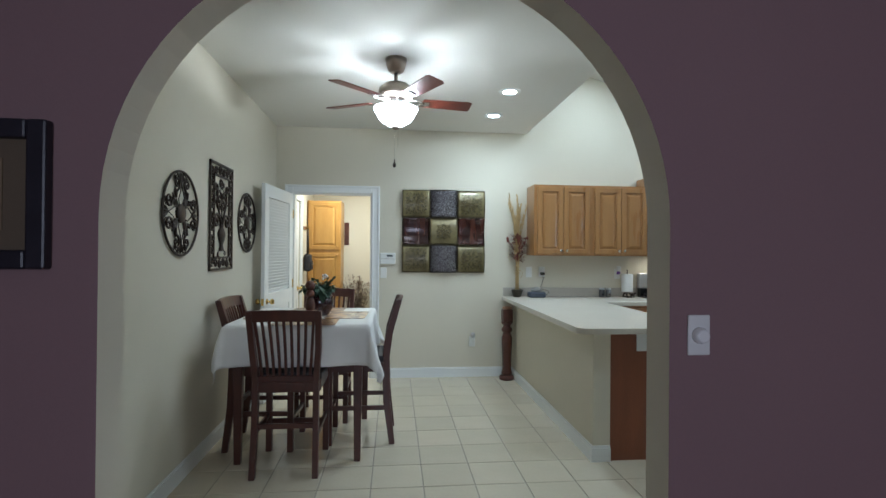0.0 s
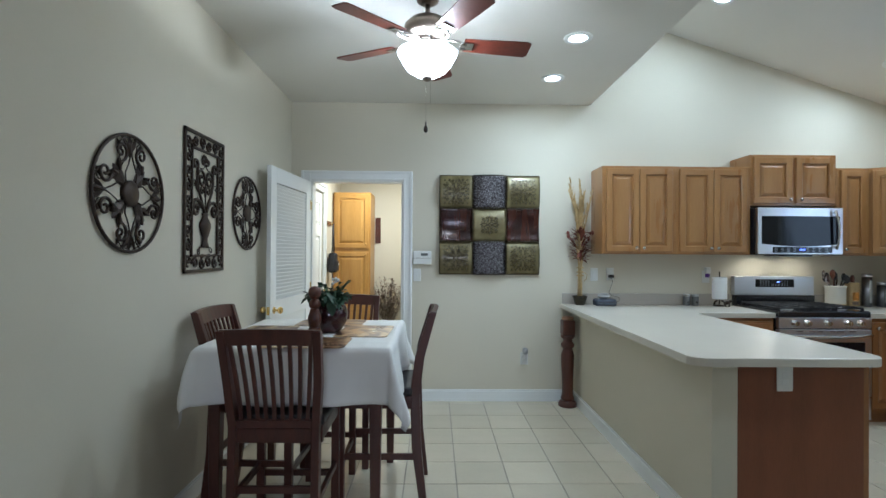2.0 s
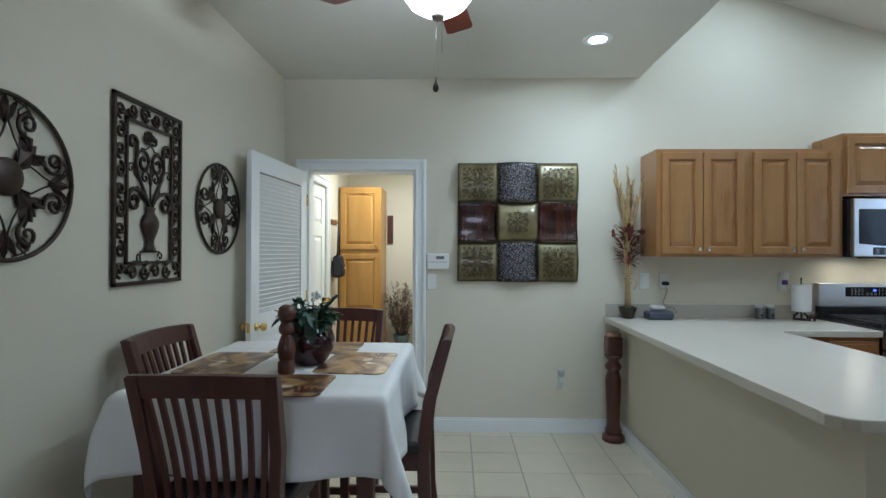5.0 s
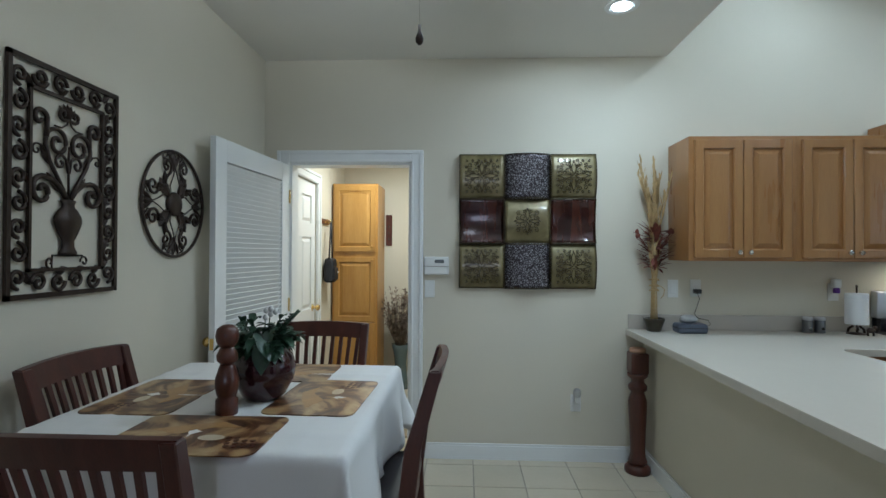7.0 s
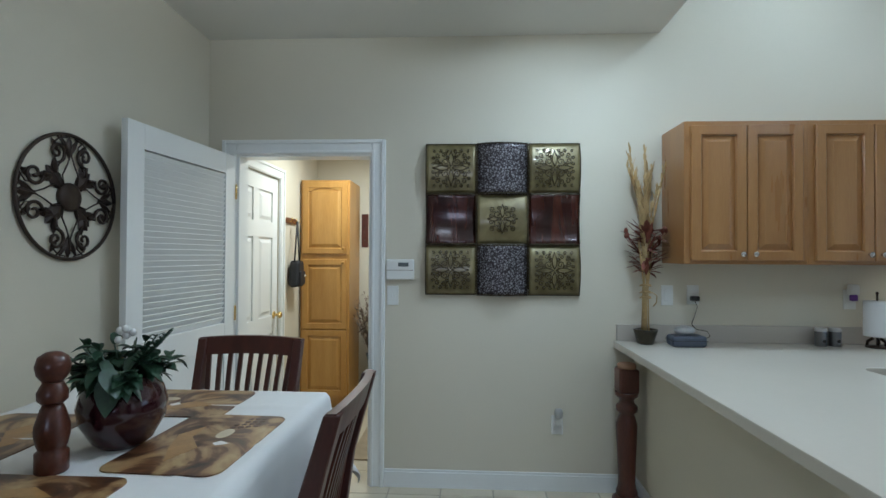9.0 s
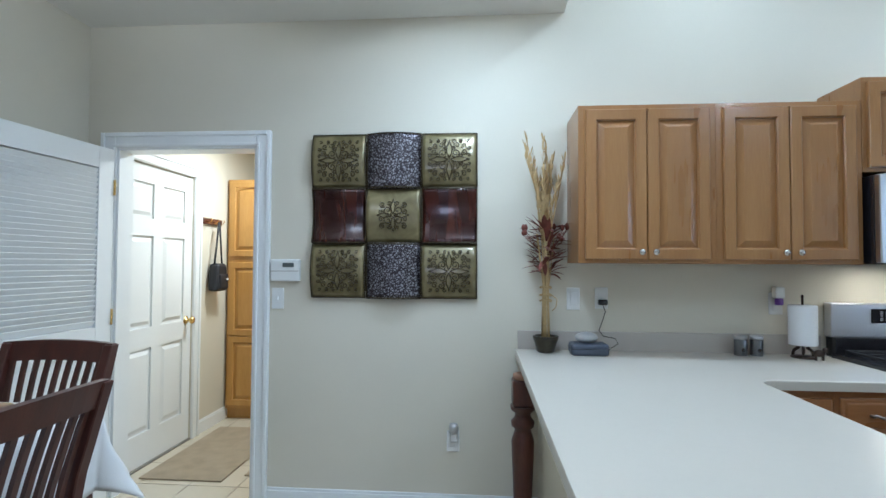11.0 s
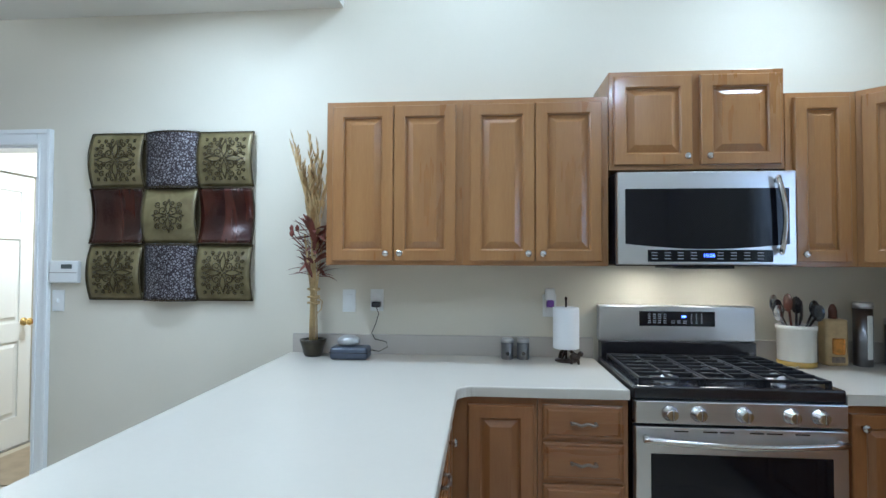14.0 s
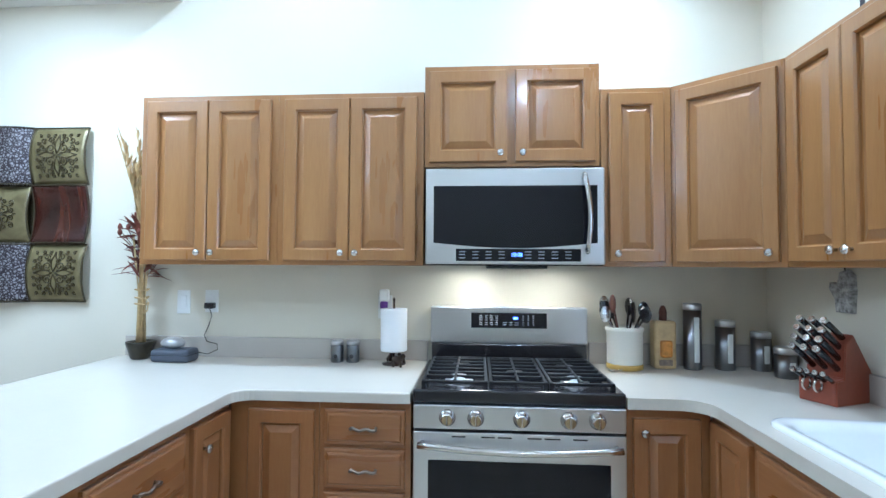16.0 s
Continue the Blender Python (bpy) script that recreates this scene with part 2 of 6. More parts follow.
def wall(name, boxes, material, label):
    bm = bmesh.new()
    for b in boxes:
        box(bm, *b)
    ob = part(name, bm, material)
    return tagged(ob, label, "wall", kind="structure")


T = 0.12
DOOR = (-1.05, -0.20, 2.035)      # hall doorway in the far wall
# far wall, raised behind the vault
bm = bmesh.new()
box(bm, XL - T, DOOR[0], W, W + T, 0, ZC + 0.1)
box(bm, DOOR[0], DOOR[1], W, W + T, DOOR[2], ZC + 0.1)
box(bm, DOOR[1], 1.52, W, W + T, 0, ZC + 0.1)
box(bm, 1.52, XR + T, W, W + T, 0, 3.9)
tagged(part("wall_north", bm, CREAM), "cream painted plaster wall with a doorway to the hall", "wall", kind="structure")
# side wall with a pocket-door opening to the living room
SIDE = (1.86, 2.72, 1.985)
wall("wall_west", [(XL - 0.105, XL, SIDE[1], W, 0, ZC + 0.1), (XL - 0.105, XL, SIDE[0], SIDE[1], SIDE[2], ZC + 0.1), (XL - 0.105, XL, 1.78, SIDE[0], 0, ZC + 0.1)], CREAM, "cream painted wall with metal wall decorations on it")
# window wall of the kitchen
WIN = (3.55, 4.75, 1.12, 2.10)
wall("wall_east", [(XR, XR + T, 1.36, WIN[0], 0, 3.2), (XR, XR + T, WIN[1], W, 0, 3.2), (XR, XR + T, WIN[0], WIN[1], 0, WIN[2]), (XR, XR + T, WIN[0], WIN[1], WIN[3], 3.2)], CREAM, "cream painted kitchen wall with a window over the sink")

# arched wall: mauve towards the sitting room, cream towards the dining area
AX, AR, AZ, AY0, AY1 = 0.063, 0.720, 1.485, 1.66, 1.78
bm = bmesh.new()
ring = [(AX - AR, 0.0)] + [(AX + AR * math.cos(math.pi * (1 - i / 40)), AZ + AR * math.sin(math.pi * i / 40)) for i in range(41)] + [(AX + AR, 0.0)]


def face(vs, slot):
    f = bm.faces.new([bm.verts.new(v) for v in vs])
    f.material_index = slot


for y, slot in ((AY0, 0), (AY1, 1)):
    face([(-3.2, y, 0), (ring[0][0], y, 0), (ring[0][0], y, AZ), (-3.2, y, AZ)], slot)
    face([(ring[-1][0], y, 0), (XR + T, y, 0), (XR + T, y, AZ), (ring[-1][0], y, AZ)], slot)
    face([(-3.2, y, AZ), (ring[1][0], y, AZ), (ring[1][0], y, 3.9), (-3.2, y, 3.9)], slot)
    face([(ring[-2][0], y, AZ), (XR + T, y, AZ), (XR + T, y, 3.9), (ring[-2][0], y, 3.9)], slot)
    for (x0, z0), (x1, z1) in zip(ring[1:-2], ring[2:-1]):
        face([(x0, y, z0), (x1, y, z1), (x1, y, 3.9), (x0, y, 3.9)], slot)
for (x0, z0), (x1, z1) in zip(ring, ring[1:]):
    face([(x0, AY0, z0), (x1, AY0, z1), (x1, AY1, z1), (x0, AY1, z0)], 1)
face([(-3.2, AY0, 3.9), (XR + T, AY0, 3.9), (XR + T, AY1, 3.9), (-3.2, AY1, 3.9)], 1)
bmesh.ops.remove_doubles(bm, verts=bm.verts[:], dist=0.0005)
tagged(part("wall_south", bm, [PURPLE, CREAM]), "mauve wall with a round-headed cream archway", "wall", kind="structure")

# sitting room behind the arch
# Unseen wall; its gap is an added opening behind the rear fill.
wall("wall_sitting_south", [(-3.2, 3.2, -2.72, -2.6, 0, 0.95), (-3.2, 3.2, -2.72, -2.6, 2.05, ZC), (-3.2, -0.3, -2.72, -2.6, 0.95, 2.05), (1.1, 3.2, -2.72, -2.6, 0.95, 2.05)], PURPLE, "mauve painted sitting room wall")
wall("wall_sitting_west", [(-3.2, -3.08, -2.6, AY0, 0, ZC)], PURPLE, "mauve painted sitting room wall")
wall("wall_sitting_east", [(3.08, 3.2, -2.6, AY0, 0, ZC)], PURPLE, "mauve painted sitting room wall")
tagged(part("floor_sitting", boxed(-3.2, 3.2, -2.72, AY0, -0.1, -0.004), FLOORWOOD), "brown wooden floor of the sitting room", "floor", kind="structure")
tagged(part("ceiling_sitting", boxed(-3.2, 3.2, -2.72, AY0, ZC, ZC + 0.1), CEIL), "white sitting room ceiling", "ceiling", kind="structure")

# ceilings
bm = boxed(XL - 0.14, 1.54, AY1, W, ZC, ZC + 0.1)
box(bm, 1.47, 1.54, AY1, W, ZC + 0.1, 3.9)
tagged(part("ceiling", bm, CEIL), "flat white dining ceiling ending in a dropped edge", "ceiling", kind="structure")
bm = bmesh.new()
xs = (1.47, XR + T)
prof = [(xs[0], vault(xs[0])), (xs[1], vault(xs[1])), (xs[1], vault(xs[1]) + 0.1), (xs[0], vault(xs[0]) + 0.1)]
fr = [bm.verts.new((x, AY1, z)) for x, z in prof]
bk = [bm.verts.new((x, W, z)) for x, z in prof]
for i in range(4):
    bm.faces.new((fr[i], fr[(i + 1) % 4], bk[(i + 1) % 4], bk[i]))
bm.faces.new(fr), bm.faces.new(bk)
bmesh.ops.recalc_face_normals(bm, faces=bm.faces[:])
tagged(part("ceiling_vault", bm, CEIL), "sloped white ceiling over the kitchen", "ceiling", kind="structure")

# hall behind the doorway
HXL, HXR, HY = -1.16, 0.35, 8.03
wall("wall_hall_west", [(HXL - T, HXL, W + T, 6.15, 0, 2.5), (HXL - T, HXL, 6.97, HY, 0, 2.5), (HXL - T, HXL, 6.15, 6.97, 2.03, 2.5)], CREAM, "cream hall wall with a closed door")
wall("wall_hall_east", [(HXR, HXR + T, W + T, HY, 0, 2.5)], CREAM, "cream painted hall wall")
wall("wall_hall_north", [(HXL - T, HXR + T, HY, HY + T, 0, 2.5)], CREAM, "cream painted hall end wall")
tagged(part("ceiling_hall", boxed(HXL - T, HXR + T, W + T, HY + T, 2.5, 2.6), CEIL), "white hall ceiling", "ceiling", kind="structure")

# living room seen through the side opening
# West wall is out of view; the gap beside the fill lamp is added.
wall("wall_living_west", [(-4.72, -4.6, -1.0, 0.0, 0, ZC), (-4.72, -4.6, 1.2, 4.5, 0, ZC), (-4.72, -4.6, 0.0, 1.2, 0, 0.8), (-4.72, -4.6, 0.0, 1.2, 2.1, ZC)], WHITE_WALL, "pale grey living room wall")
wall("wall_living_north", [(-4.72, XL - 0.14, 4.0, 4.12, 0, ZC)], WHITE_WALL, "pale grey living room wall with a fireplace")
wall("wall_living_south", [(-4.72, -3.2, -1.12, -1.0, 0, ZC)], WHITE_WALL, "pale grey living room wall")
tagged(part("floor_living", boxed(-4.72, XL - 0.14, AY1, 4.12, -0.1, -0.004), FLOORWOOD), "brown wooden living room floor", "floor", kind="structure")
tagged(part("floor_living_south", boxed(-4.72, -3.2, -1.12, AY1, -0.1, -0.004), FLOORWOOD), "brown wooden living room floor", "floor", kind="structure")
tagged(part("ceiling_living", boxed(-4.72, XL - 0.14, -1.12, 4.12, ZC, ZC + 0.1), CEIL), "white living room ceiling", "ceiling", kind="structure")
# ground under the tiles
tagged(part("floor", boxed(XL - 0.14, XR + T, AY0, HY + T, -0.1, -0.004), GROUT), "cream square ceramic floor tiles with grey grout", "floor", kind="structure")


# skirting and casings
def skirting(name, pts, out):
    """Runs of skirting board: pairs of points along x or y, with the side it faces."""
    bm = bmesh.new()
    for (x0, y0), (x1, y1) in pts:
        box(bm, min(x0, x1) - (0.014 if out[0] < 0 else 0), max(x0, x1) + (0.014 if out[0] > 0 else 0), min(y0, y1) - (0.014 if out[1] < 0 else 0), max(y0, y1) + (0.014 if out[1] > 0 else 0), 0, 0.092)
        box(bm, min(x0, x1) - (0.008 if out[0] < 0 else 0), max(x0, x1) + (0.008 if out[0] > 0 else 0), min(y0, y1) - (0.008 if out[1] < 0 else 0), max(y0, y1) + (0.008 if out[1] > 0 else 0), 0.092, 0.108, 0.003)
    return tagged(part(name, bm, TRIM), "white painted skirting board", "skirting board", kind="structure")


skirting("baseboard_north", [((-0.112, W), (1.395, W))], (0, -1))
skirting("baseboard_west", [((XL, 2.837), (XL, W - 0.015))], (1, 0))
skirting("baseboard_peninsula", [((1.395, PEND), (1.395, W - 0.015))], (-1, 0))
skirting("baseboard_peninsula_end", [((1.381, PEND), (1.515, PEND))], (0, -1))
skirting("baseboard_hall", [((HXL, 7.06), (HXL, HY))], (1, 0))
skirting("baseboard_hall_north", [((-0.6, HY), (HXR, HY))], (0, -1))


def casing(name, u0, u1, z1, w, place, proud=0.018):
    """A moulded surround: two uprights and a head, in the plane u-z, standing proud along -v."""
    bm = bmesh.new()
    for a, b, c, d in ((u0 - w, u0, 0, z1 + w), (u1, u1 + w, 0, z1 + w), (u0, u1, z1, z1 + w)):
        box(bm, a, b, -proud, 0, c, d, 0.004)
    for a, b, c, d in ((u0 - w, u0 - w * 0.72, 0, z1 + w), (u1 + w * 0.72, u1 + w, 0, z1 + w), (u0 - w * 0.72, u1 + w * 0.72, z1 + w * 0.72, z1 + w)):
        box(bm, a, b, -proud - 0.010, -proud + 0.002, c, d, 0.004)
    for a, b, c, d in ((u0 - 0.02, u0 - 0.006, 0, z1 + 0.006), (u1 + 0.006, u1 + 0.02, 0, z1 + 0.006), (u0 - 0.02, u1 + 0.02, z1 + 0.006, z1 + 0.02)):
        box(bm, a, b, -proud - 0.005, -proud + 0.002, c, d, 0.002)
    ob = part(name, bm, TRIM)
    ob.matrix_world = place
    return tagged(ob, "white moulded door casing", "door casing", kind="structure")


casing("trim_hall_door", DOOR[0], DOOR[1], DOOR[2], 0.088, pose(0, W, 0))
casing("trim_side_door", SIDE[0] + 0.0, SIDE[1], SIDE[2], 0.10, pose(XL, 0, 0, 0, 0, 90))
casing("trim_garage_door", -6.97, -6.15, 2.03, 0.085, pose(HXL, 0, 0) @ pose(0, 0, 0, 0, 0, 90) @ Matrix.Diagonal((-1, 1, 1, 1)))
# door linings
bm = boxed(DOOR[0], DOOR[0] + 0.015, W - 0.002, W + T + 0.002, 0, DOOR[2])
box(bm, DOOR[1] - 0.015, DOOR[1], W - 0.002, W + T + 0.002, 0, DOOR[2])
box(bm, DOOR[0] + 0.015, DOOR[1] - 0.015, W - 0.002, W + T + 0.002, DOOR[2] - 0.012, DOOR[2])
tagged(part("trim_hall_lining", bm, TRIM), "white door lining", "door lining", kind="structure")
bm = boxed(XL - 0.107, XL - 0.070, SIDE[1] - 0.015, SIDE[1] - 0.0, 0, SIDE[2])
box(bm, XL - 0.040, XL + 0.002, SIDE[1] - 0.015, SIDE[1], 0, SIDE[2])
box(bm, XL - 0.107, XL + 0.002, SIDE[0] + 0.015, SIDE[1] - 0.015, SIDE[2] - 0.015, SIDE[2])
box(bm, XL - 0.107, XL + 0.002, SIDE[0], SIDE[0] + 0.015, 0, SIDE[2])
tagged(part("trim_pocket_lining", bm, TRIM), "white pocket door lining with a slot", "door lining", kind="structure")
pd = thing("pocket_door", pose(XL - 0.055, SIDE[1], 0), "white sliding pocket door pushed into the wall", "door")
part("leaf", boxed(-0.0148, 0.0148, -0.012, -0.001, 0.01, SIDE[2] - 0.01), TRIM, pd)
part("pull", boxed(-0.014, 0.014, -0.0165, -0.010, 0.80, 0.86, 0.001), BRASS, pd, "brass edge pull")

# peninsula half wall
bm = boxed(1.395, 1.515, PEND, W, 0, TOP - 0.04)
tagged(part("wall_peninsula", bm, CREAM), "low cream wall that carries the worktop", "low wall", kind="structure")
# window over the sink with blinds
bm = bmesh.new()
for a, b, c, d in ((WIN[0], WIN[0] + 0.05, WIN[2], WIN[3]), (WIN[1] - 0.05, WIN[1], WIN[2], WIN[3]), (WIN[0] + 0.05, WIN[1] - 0.05, WIN[2], WIN[2] + 0.05), (WIN[0] + 0.05, WIN[1] - 0.05, WIN[3] - 0.05, WIN[3])):
    box(bm, XR + 0.05, XR + 0.10, a, b, c, d)
window = tagged(part("window_1", bm, TRIM), "white framed kitchen window with lowered slatted blinds", "window", kind="structure")
slat = boxed(-0.012, 0.012, WIN[0] + 0.02, WIN[1] - 0.02, -0.001, 0.001)
first = part("slat", moved(slat, pose(0, 0, 0, 0, 35, 0)), TRIM, window)
first.location = (XR + 0.025, 0, WIN[2] + 0.02)
for i in range(1, 38):
    ob = new("slat", first.data)
    ob.parent, ob.location = window, (XR + 0.025, 0, WIN[2] + 0.02 + 0.0255 * i)

# ---- kitchen ----


def raised_door(w, h, bm=None, frame_w=0.055, t=0.02):
    """A raised-panel cabinet door in x-z, front towards -y, lower corner at the origin."""
    bm = bm or bmesh.new()
    f = min(frame_w, w * 0.27, h * 0.3)
    rings = []
    for i, y in ((0, 0), (0, -t + 0.004), (0.004, -t), (f - 0.006, -t), (f, -t + 0.006), (f, 0)):
        rings.append([bm.verts.new((x, y, z)) for x, z in ((i, i), (w - i, i), (w - i, h - i), (i, h - i))])
    for a, b in zip(rings, rings[1:] + rings[:1]):
        for k in range(4):
            bm.faces.new((a[k], a[(k + 1) % 4], b[(k + 1) % 4], b[k]))
    bmesh.ops.recalc_face_normals(bm, faces=bm.faces[:])
    return bm


def raised_panel(w, h, frame_w=0.055, t=0.02, arch=0.0):
    f = min(frame_w, w * 0.27, h * 0.3)
    bm = bmesh.new()
    a, b = f - 0.002, f + min(0.035, w * 0.12)
    steps = 8 if arch else 1

    def loop(i, y, up):
        x0, x1, z0, z1 = i, w - i, i, h - i
        top = [(x1 + (x0 - x1) * k / steps, z1 + up * math.sin(math.pi * k / steps)) for k in range(steps + 1)]
        return [bm.verts.new((x, y, z)) for x, z in [(x0, z0), (x1, z0)] + top]

    rings = [loop(a, -t * 0.25, 0), loop(f + 0.006, -t * 0.25, 0), loop(b, -t * 0.85, arch * -1.0 if arch else 0)]
    for r0, r1 in zip(rings, rings[1:]):
        n = len(r0)
        for i in range(n):
            bm.faces.new((r0[i], r0[(i + 1) % n], r1[(i + 1) % n], r1[i]))
    bm.faces.new(rings[-1])
    bmesh.ops.recalc_face_normals(bm, faces=bm.faces[:])
    return bm


def knob_mesh(at):
    bm = bmesh.new()
    lathe(bm, [(0.006, 0), (0.005, 0.012), (0.013, 0.018), (0.016, 0.024), (0.013, 0.030), (0.004, 0.033)], 12)
    return moved(bm, Matrix.Translation(at) @ pose(0, 0, 0, 90, 0, 0))


def pull_mesh(cx, z, y):
    bm = bmesh.new()
    pts = [(cx - 0.05 + 0.1 * i / 10, y - 0.018 - 0.008 * math.sin(math.pi * i / 10), z + 0.004 * math.sin(2 * math.pi * i / 5)) for i in range(11)]
    tube(bm, pts, 0.0055, 8)
    for s in (-0.045, 0.045):
        tube(bm, [(cx + s, y, z), (cx + s, y - 0.02, z)], 0.006, 8)
    return bm


def add_door(cab, x, z, w, h, y, knob=None, name="door", wood=HONEY_WARMLIT):
    d = part(name, moved(raised_door(w, h), pose(x, y, z)), wood, cab)
    part("panel", moved(raised_panel(w, h), pose(x, y, z)), wood, d)
    if knob:
        part("knob", knob_mesh((x + knob[0], y - 0.018, z + knob[1])), CHROME, d, "satin nickel knob")
    return d


def drawer_front(w, h):
    """A slab front whose edge steps back in two small mouldings."""
    bm = bmesh.new()
    rings = [[bm.verts.new((x, y, z)) for x, z in ((i, i), (w - i, i), (w - i, h - i), (i, h - i))] for i, y in ((0, 0), (0, -0.011), (0.006, -0.014), (0.014, -0.0145), (0.017, -0.018), (0.022, -0.020))]
    for a, b in zip(rings, rings[1:]):
        for k in range(4):
            bm.faces.new((a[k], a[(k + 1) % 4], b[(k + 1) % 4], b[k]))
    bm.faces.new(rings[-1])
    bmesh.ops.recalc_face_normals(bm, faces=bm.faces[:])
    return bm


def add_drawer(cab, x, z, w, h, y):
    d = part("drawer", moved(drawer_front(w, h), pose(x, y, z)), HONEY_WARMLIT_H, cab)
    part("handle", pull_mesh(x + w / 2, z + h / 2, y - 0.018), BRONZE, d, "twisted pewter pull")
    return d


def wall_cabinet(m, w, h, depth, doors, knobs):
    cab = thing("wall_cabinet", m, "honey maple wall cabinet with raised-panel doors", "cabinet", "kitchen wall cabinets")
    part("carcass", boxed(0, w, 0, depth, 0, h, 0.002), HONEY, cab)
    gap = 0.032
    dw = (w - gap * 2 - 0.005 * (doors - 1)) / doors if w < 0.7 else (w - 0.02 * 2 - 0.035) / 2
    for i in range(doors):
        x = gap + i * (dw + 0.005) if w < 0.7 else 0.02 + i * (dw + 0.035)
        k = knobs[i]
        add_door(cab, x, 0.02, dw, h - 0.045, 0, ((dw - 0.03) if k > 0 else 0.03, 0.035), wood=HONEY)
    return cab


FRONT = 5.68
wall_cabinet(pose(1.555, FRONT, 1.372), 0.645, 0.77, W - FRONT, 2, (1, -1))
wall_cabinet(pose(2.20, FRONT, 1.372), 0.659, 0.77, W - FRONT, 2, (1, -1))
wall_cabinet(pose(2.862, FRONT, 1.805), 0.758, 0.448, W - FRONT, 2, (1, -1))
wall_cabinet(pose(3.623, FRONT, 1.372), 0.295, 0.77, W - FRONT, 1, (-1,))
# corner unit set across the corner
cc = thing("corner_wall_cabinet", pose(3.92, FRONT, 1.372), "honey maple corner wall cabinet set diagonally", "cabinet", "kitchen wall cabinets")
dx, dy = 0.30, 0.28
part("carcass", prism(bmesh.new(), [(0, 0), (0, W - FRONT), (XR - 3.92, W - FRONT), (XR - 3.92, -dy), (dx, -dy)], 0, 0.77), HONEY, cc)
ang, ln = -math.degrees(math.atan2(dy, dx)), math.hypot(dx, dy)
for p, mesh in (("door", raised_door(ln - 0.04, 0.725)), ("panel", raised_panel(ln - 0.04, 0.725))):
    ob = part(p, moved(mesh, pose(0, 0, 0.02, 0, 0, ang) @ pose(0.02, 0, 0)), HONEY, cc if p == "door" else ob)
part("knob", moved(knob_mesh((ln - 0.05, -0.018, 0.055)), pose(0, 0, 0, 0, 0, ang)), CHROME, ob.parent, "satin nickel knob")
wall_cabinet(pose(4.22, FRONT - 0.283, 1.372) @ pose(0, 0, 0, 0, 0, -90), 0.62, 0.77, XR - 4.22, 2, (1, -1))

# worktops
TH = 0.04
IN, PE, BY = 2.195, 3.595, 5.335
pen = [(1.272, W), (1.272, PE + 0.09)] + arc(1.362, PE + 0.09, 0.09, 180, 270) + arc(IN - 0.09, PE + 0.09, 0.09, 270, 360) + arc(IN + 0.07, BY - 0.07, 0.07, 180, 90)[0:] + [(2.852, BY), (2.852, W)]
wt = thing("worktop", pose(0, 0, 0), "cream laminate worktop of the peninsula with a low upstand", "worktop")
part("slab", prism(bmesh.new(), pen, TOP - TH, TOP, 0.006), COUNTER, wt)
part("upstand", boxed(1.285, 2.852, W - 0.02, W, TOP, TOP + 0.10, 0.003), UPSTAND, wt)
RX = 3.90
wr = thing("worktop", pose(0, 0, 0), "cream laminate worktop with an inset white sink", "worktop")
# slab in pieces round the sink cut-out
SX0, SX1, SY0, SY1 = 4.00, 4.40, 4.35, 5.05
bm = prism(bmesh.new(), [(3.632, W), (3.632, BY)] + arc(RX - 0.10, BY - 0.10, 0.10, 90, 0, 12) + [(RX, SY1), (XR, SY1), (XR, W)], TOP - TH, TOP)
box(bm, RX, SX0, SY0, SY1, TOP - TH, TOP), box(bm, SX1, XR, SY0, SY1, TOP - TH, TOP), box(bm, RX, XR, 2.95, SY0, TOP - TH, TOP)
part("slab", bm, COUNTER, wr)
bm = boxed(3.632, XR, W - 0.02, W, TOP, TOP + 0.10, 0.003)
box(bm, XR - 0.02, XR, 2.95, W - 0.02, TOP, TOP + 0.10, 0.003)
part("upstand", bm, UPSTAND, wr)
sink = thing("kitchen_sink", pose(0, 0, TOP), "white enamel drop-in kitchen sink", "sink")
outer = arc(SX0 + 0.06, SY0 + 0.04, 0.08, 180, 270) + arc(SX1 - 0.04, SY0 + 0.04, 0.06, 270, 360) + arc(SX1 - 0.04, SY1 - 0.02, 0.06, 0, 90) + arc(SX0 + 0.06, SY1 - 0.02, 0.08, 90, 180)
outer = [(x - 0.02, y) for x, y in outer]
cx, cy = (SX0 + SX1) / 2 - 0.01, (SY0 + SY1) / 2
bm = bmesh.new()
loops = []
for k, z in ((1.0, 0.0), (1.0, 0.010), (0.97, 0.014), (0.86, 0.012), (0.82, -0.01), (0.76, -0.18)):
    loops.append([bm.verts.new((cx + (x - cx) * k, cy + (y - cy) * k, z)) for x, y in outer])
for a, b in zip(loops, loops[1:]):
    for i in range(len(a)):
        bm.faces.new((a[i], a[(i + 1) % len(a)], b[(i + 1) % len(a)], b[i])).smooth = True
bm.faces.new(loops[-1])
bmesh.ops.recalc_face_normals(bm, faces=bm.faces[:])
part("basin", bm, PORCELAIN, sink)
part("drain", turned([(0.04, 0), (0.04, 0.004), (0.02, 0.005)], 16, (cx, cy, -0.181)), CHROME, sink)

# base cabinets
BF = 5.365


def base_unit(m, w, depth, label="honey maple base cabinet under the worktop", sunk=False):
    cab = thing("base_cabinet", m, label, "cabinet", "kitchen base cabinets")
    bm = boxed(0, w, 0, depth, 0.10, TOP - TH - (0.22 if sunk else 0.002))
    if sunk:
        box(bm, 0, w, 0, 0.02, TOP - TH - 0.22, TOP - TH - 0.002)
    box(bm, 0.0, w, 0.06, depth, 0, 0.10)
    part("carcass", bm, HONEY_WARMLIT, cab)
    return cab


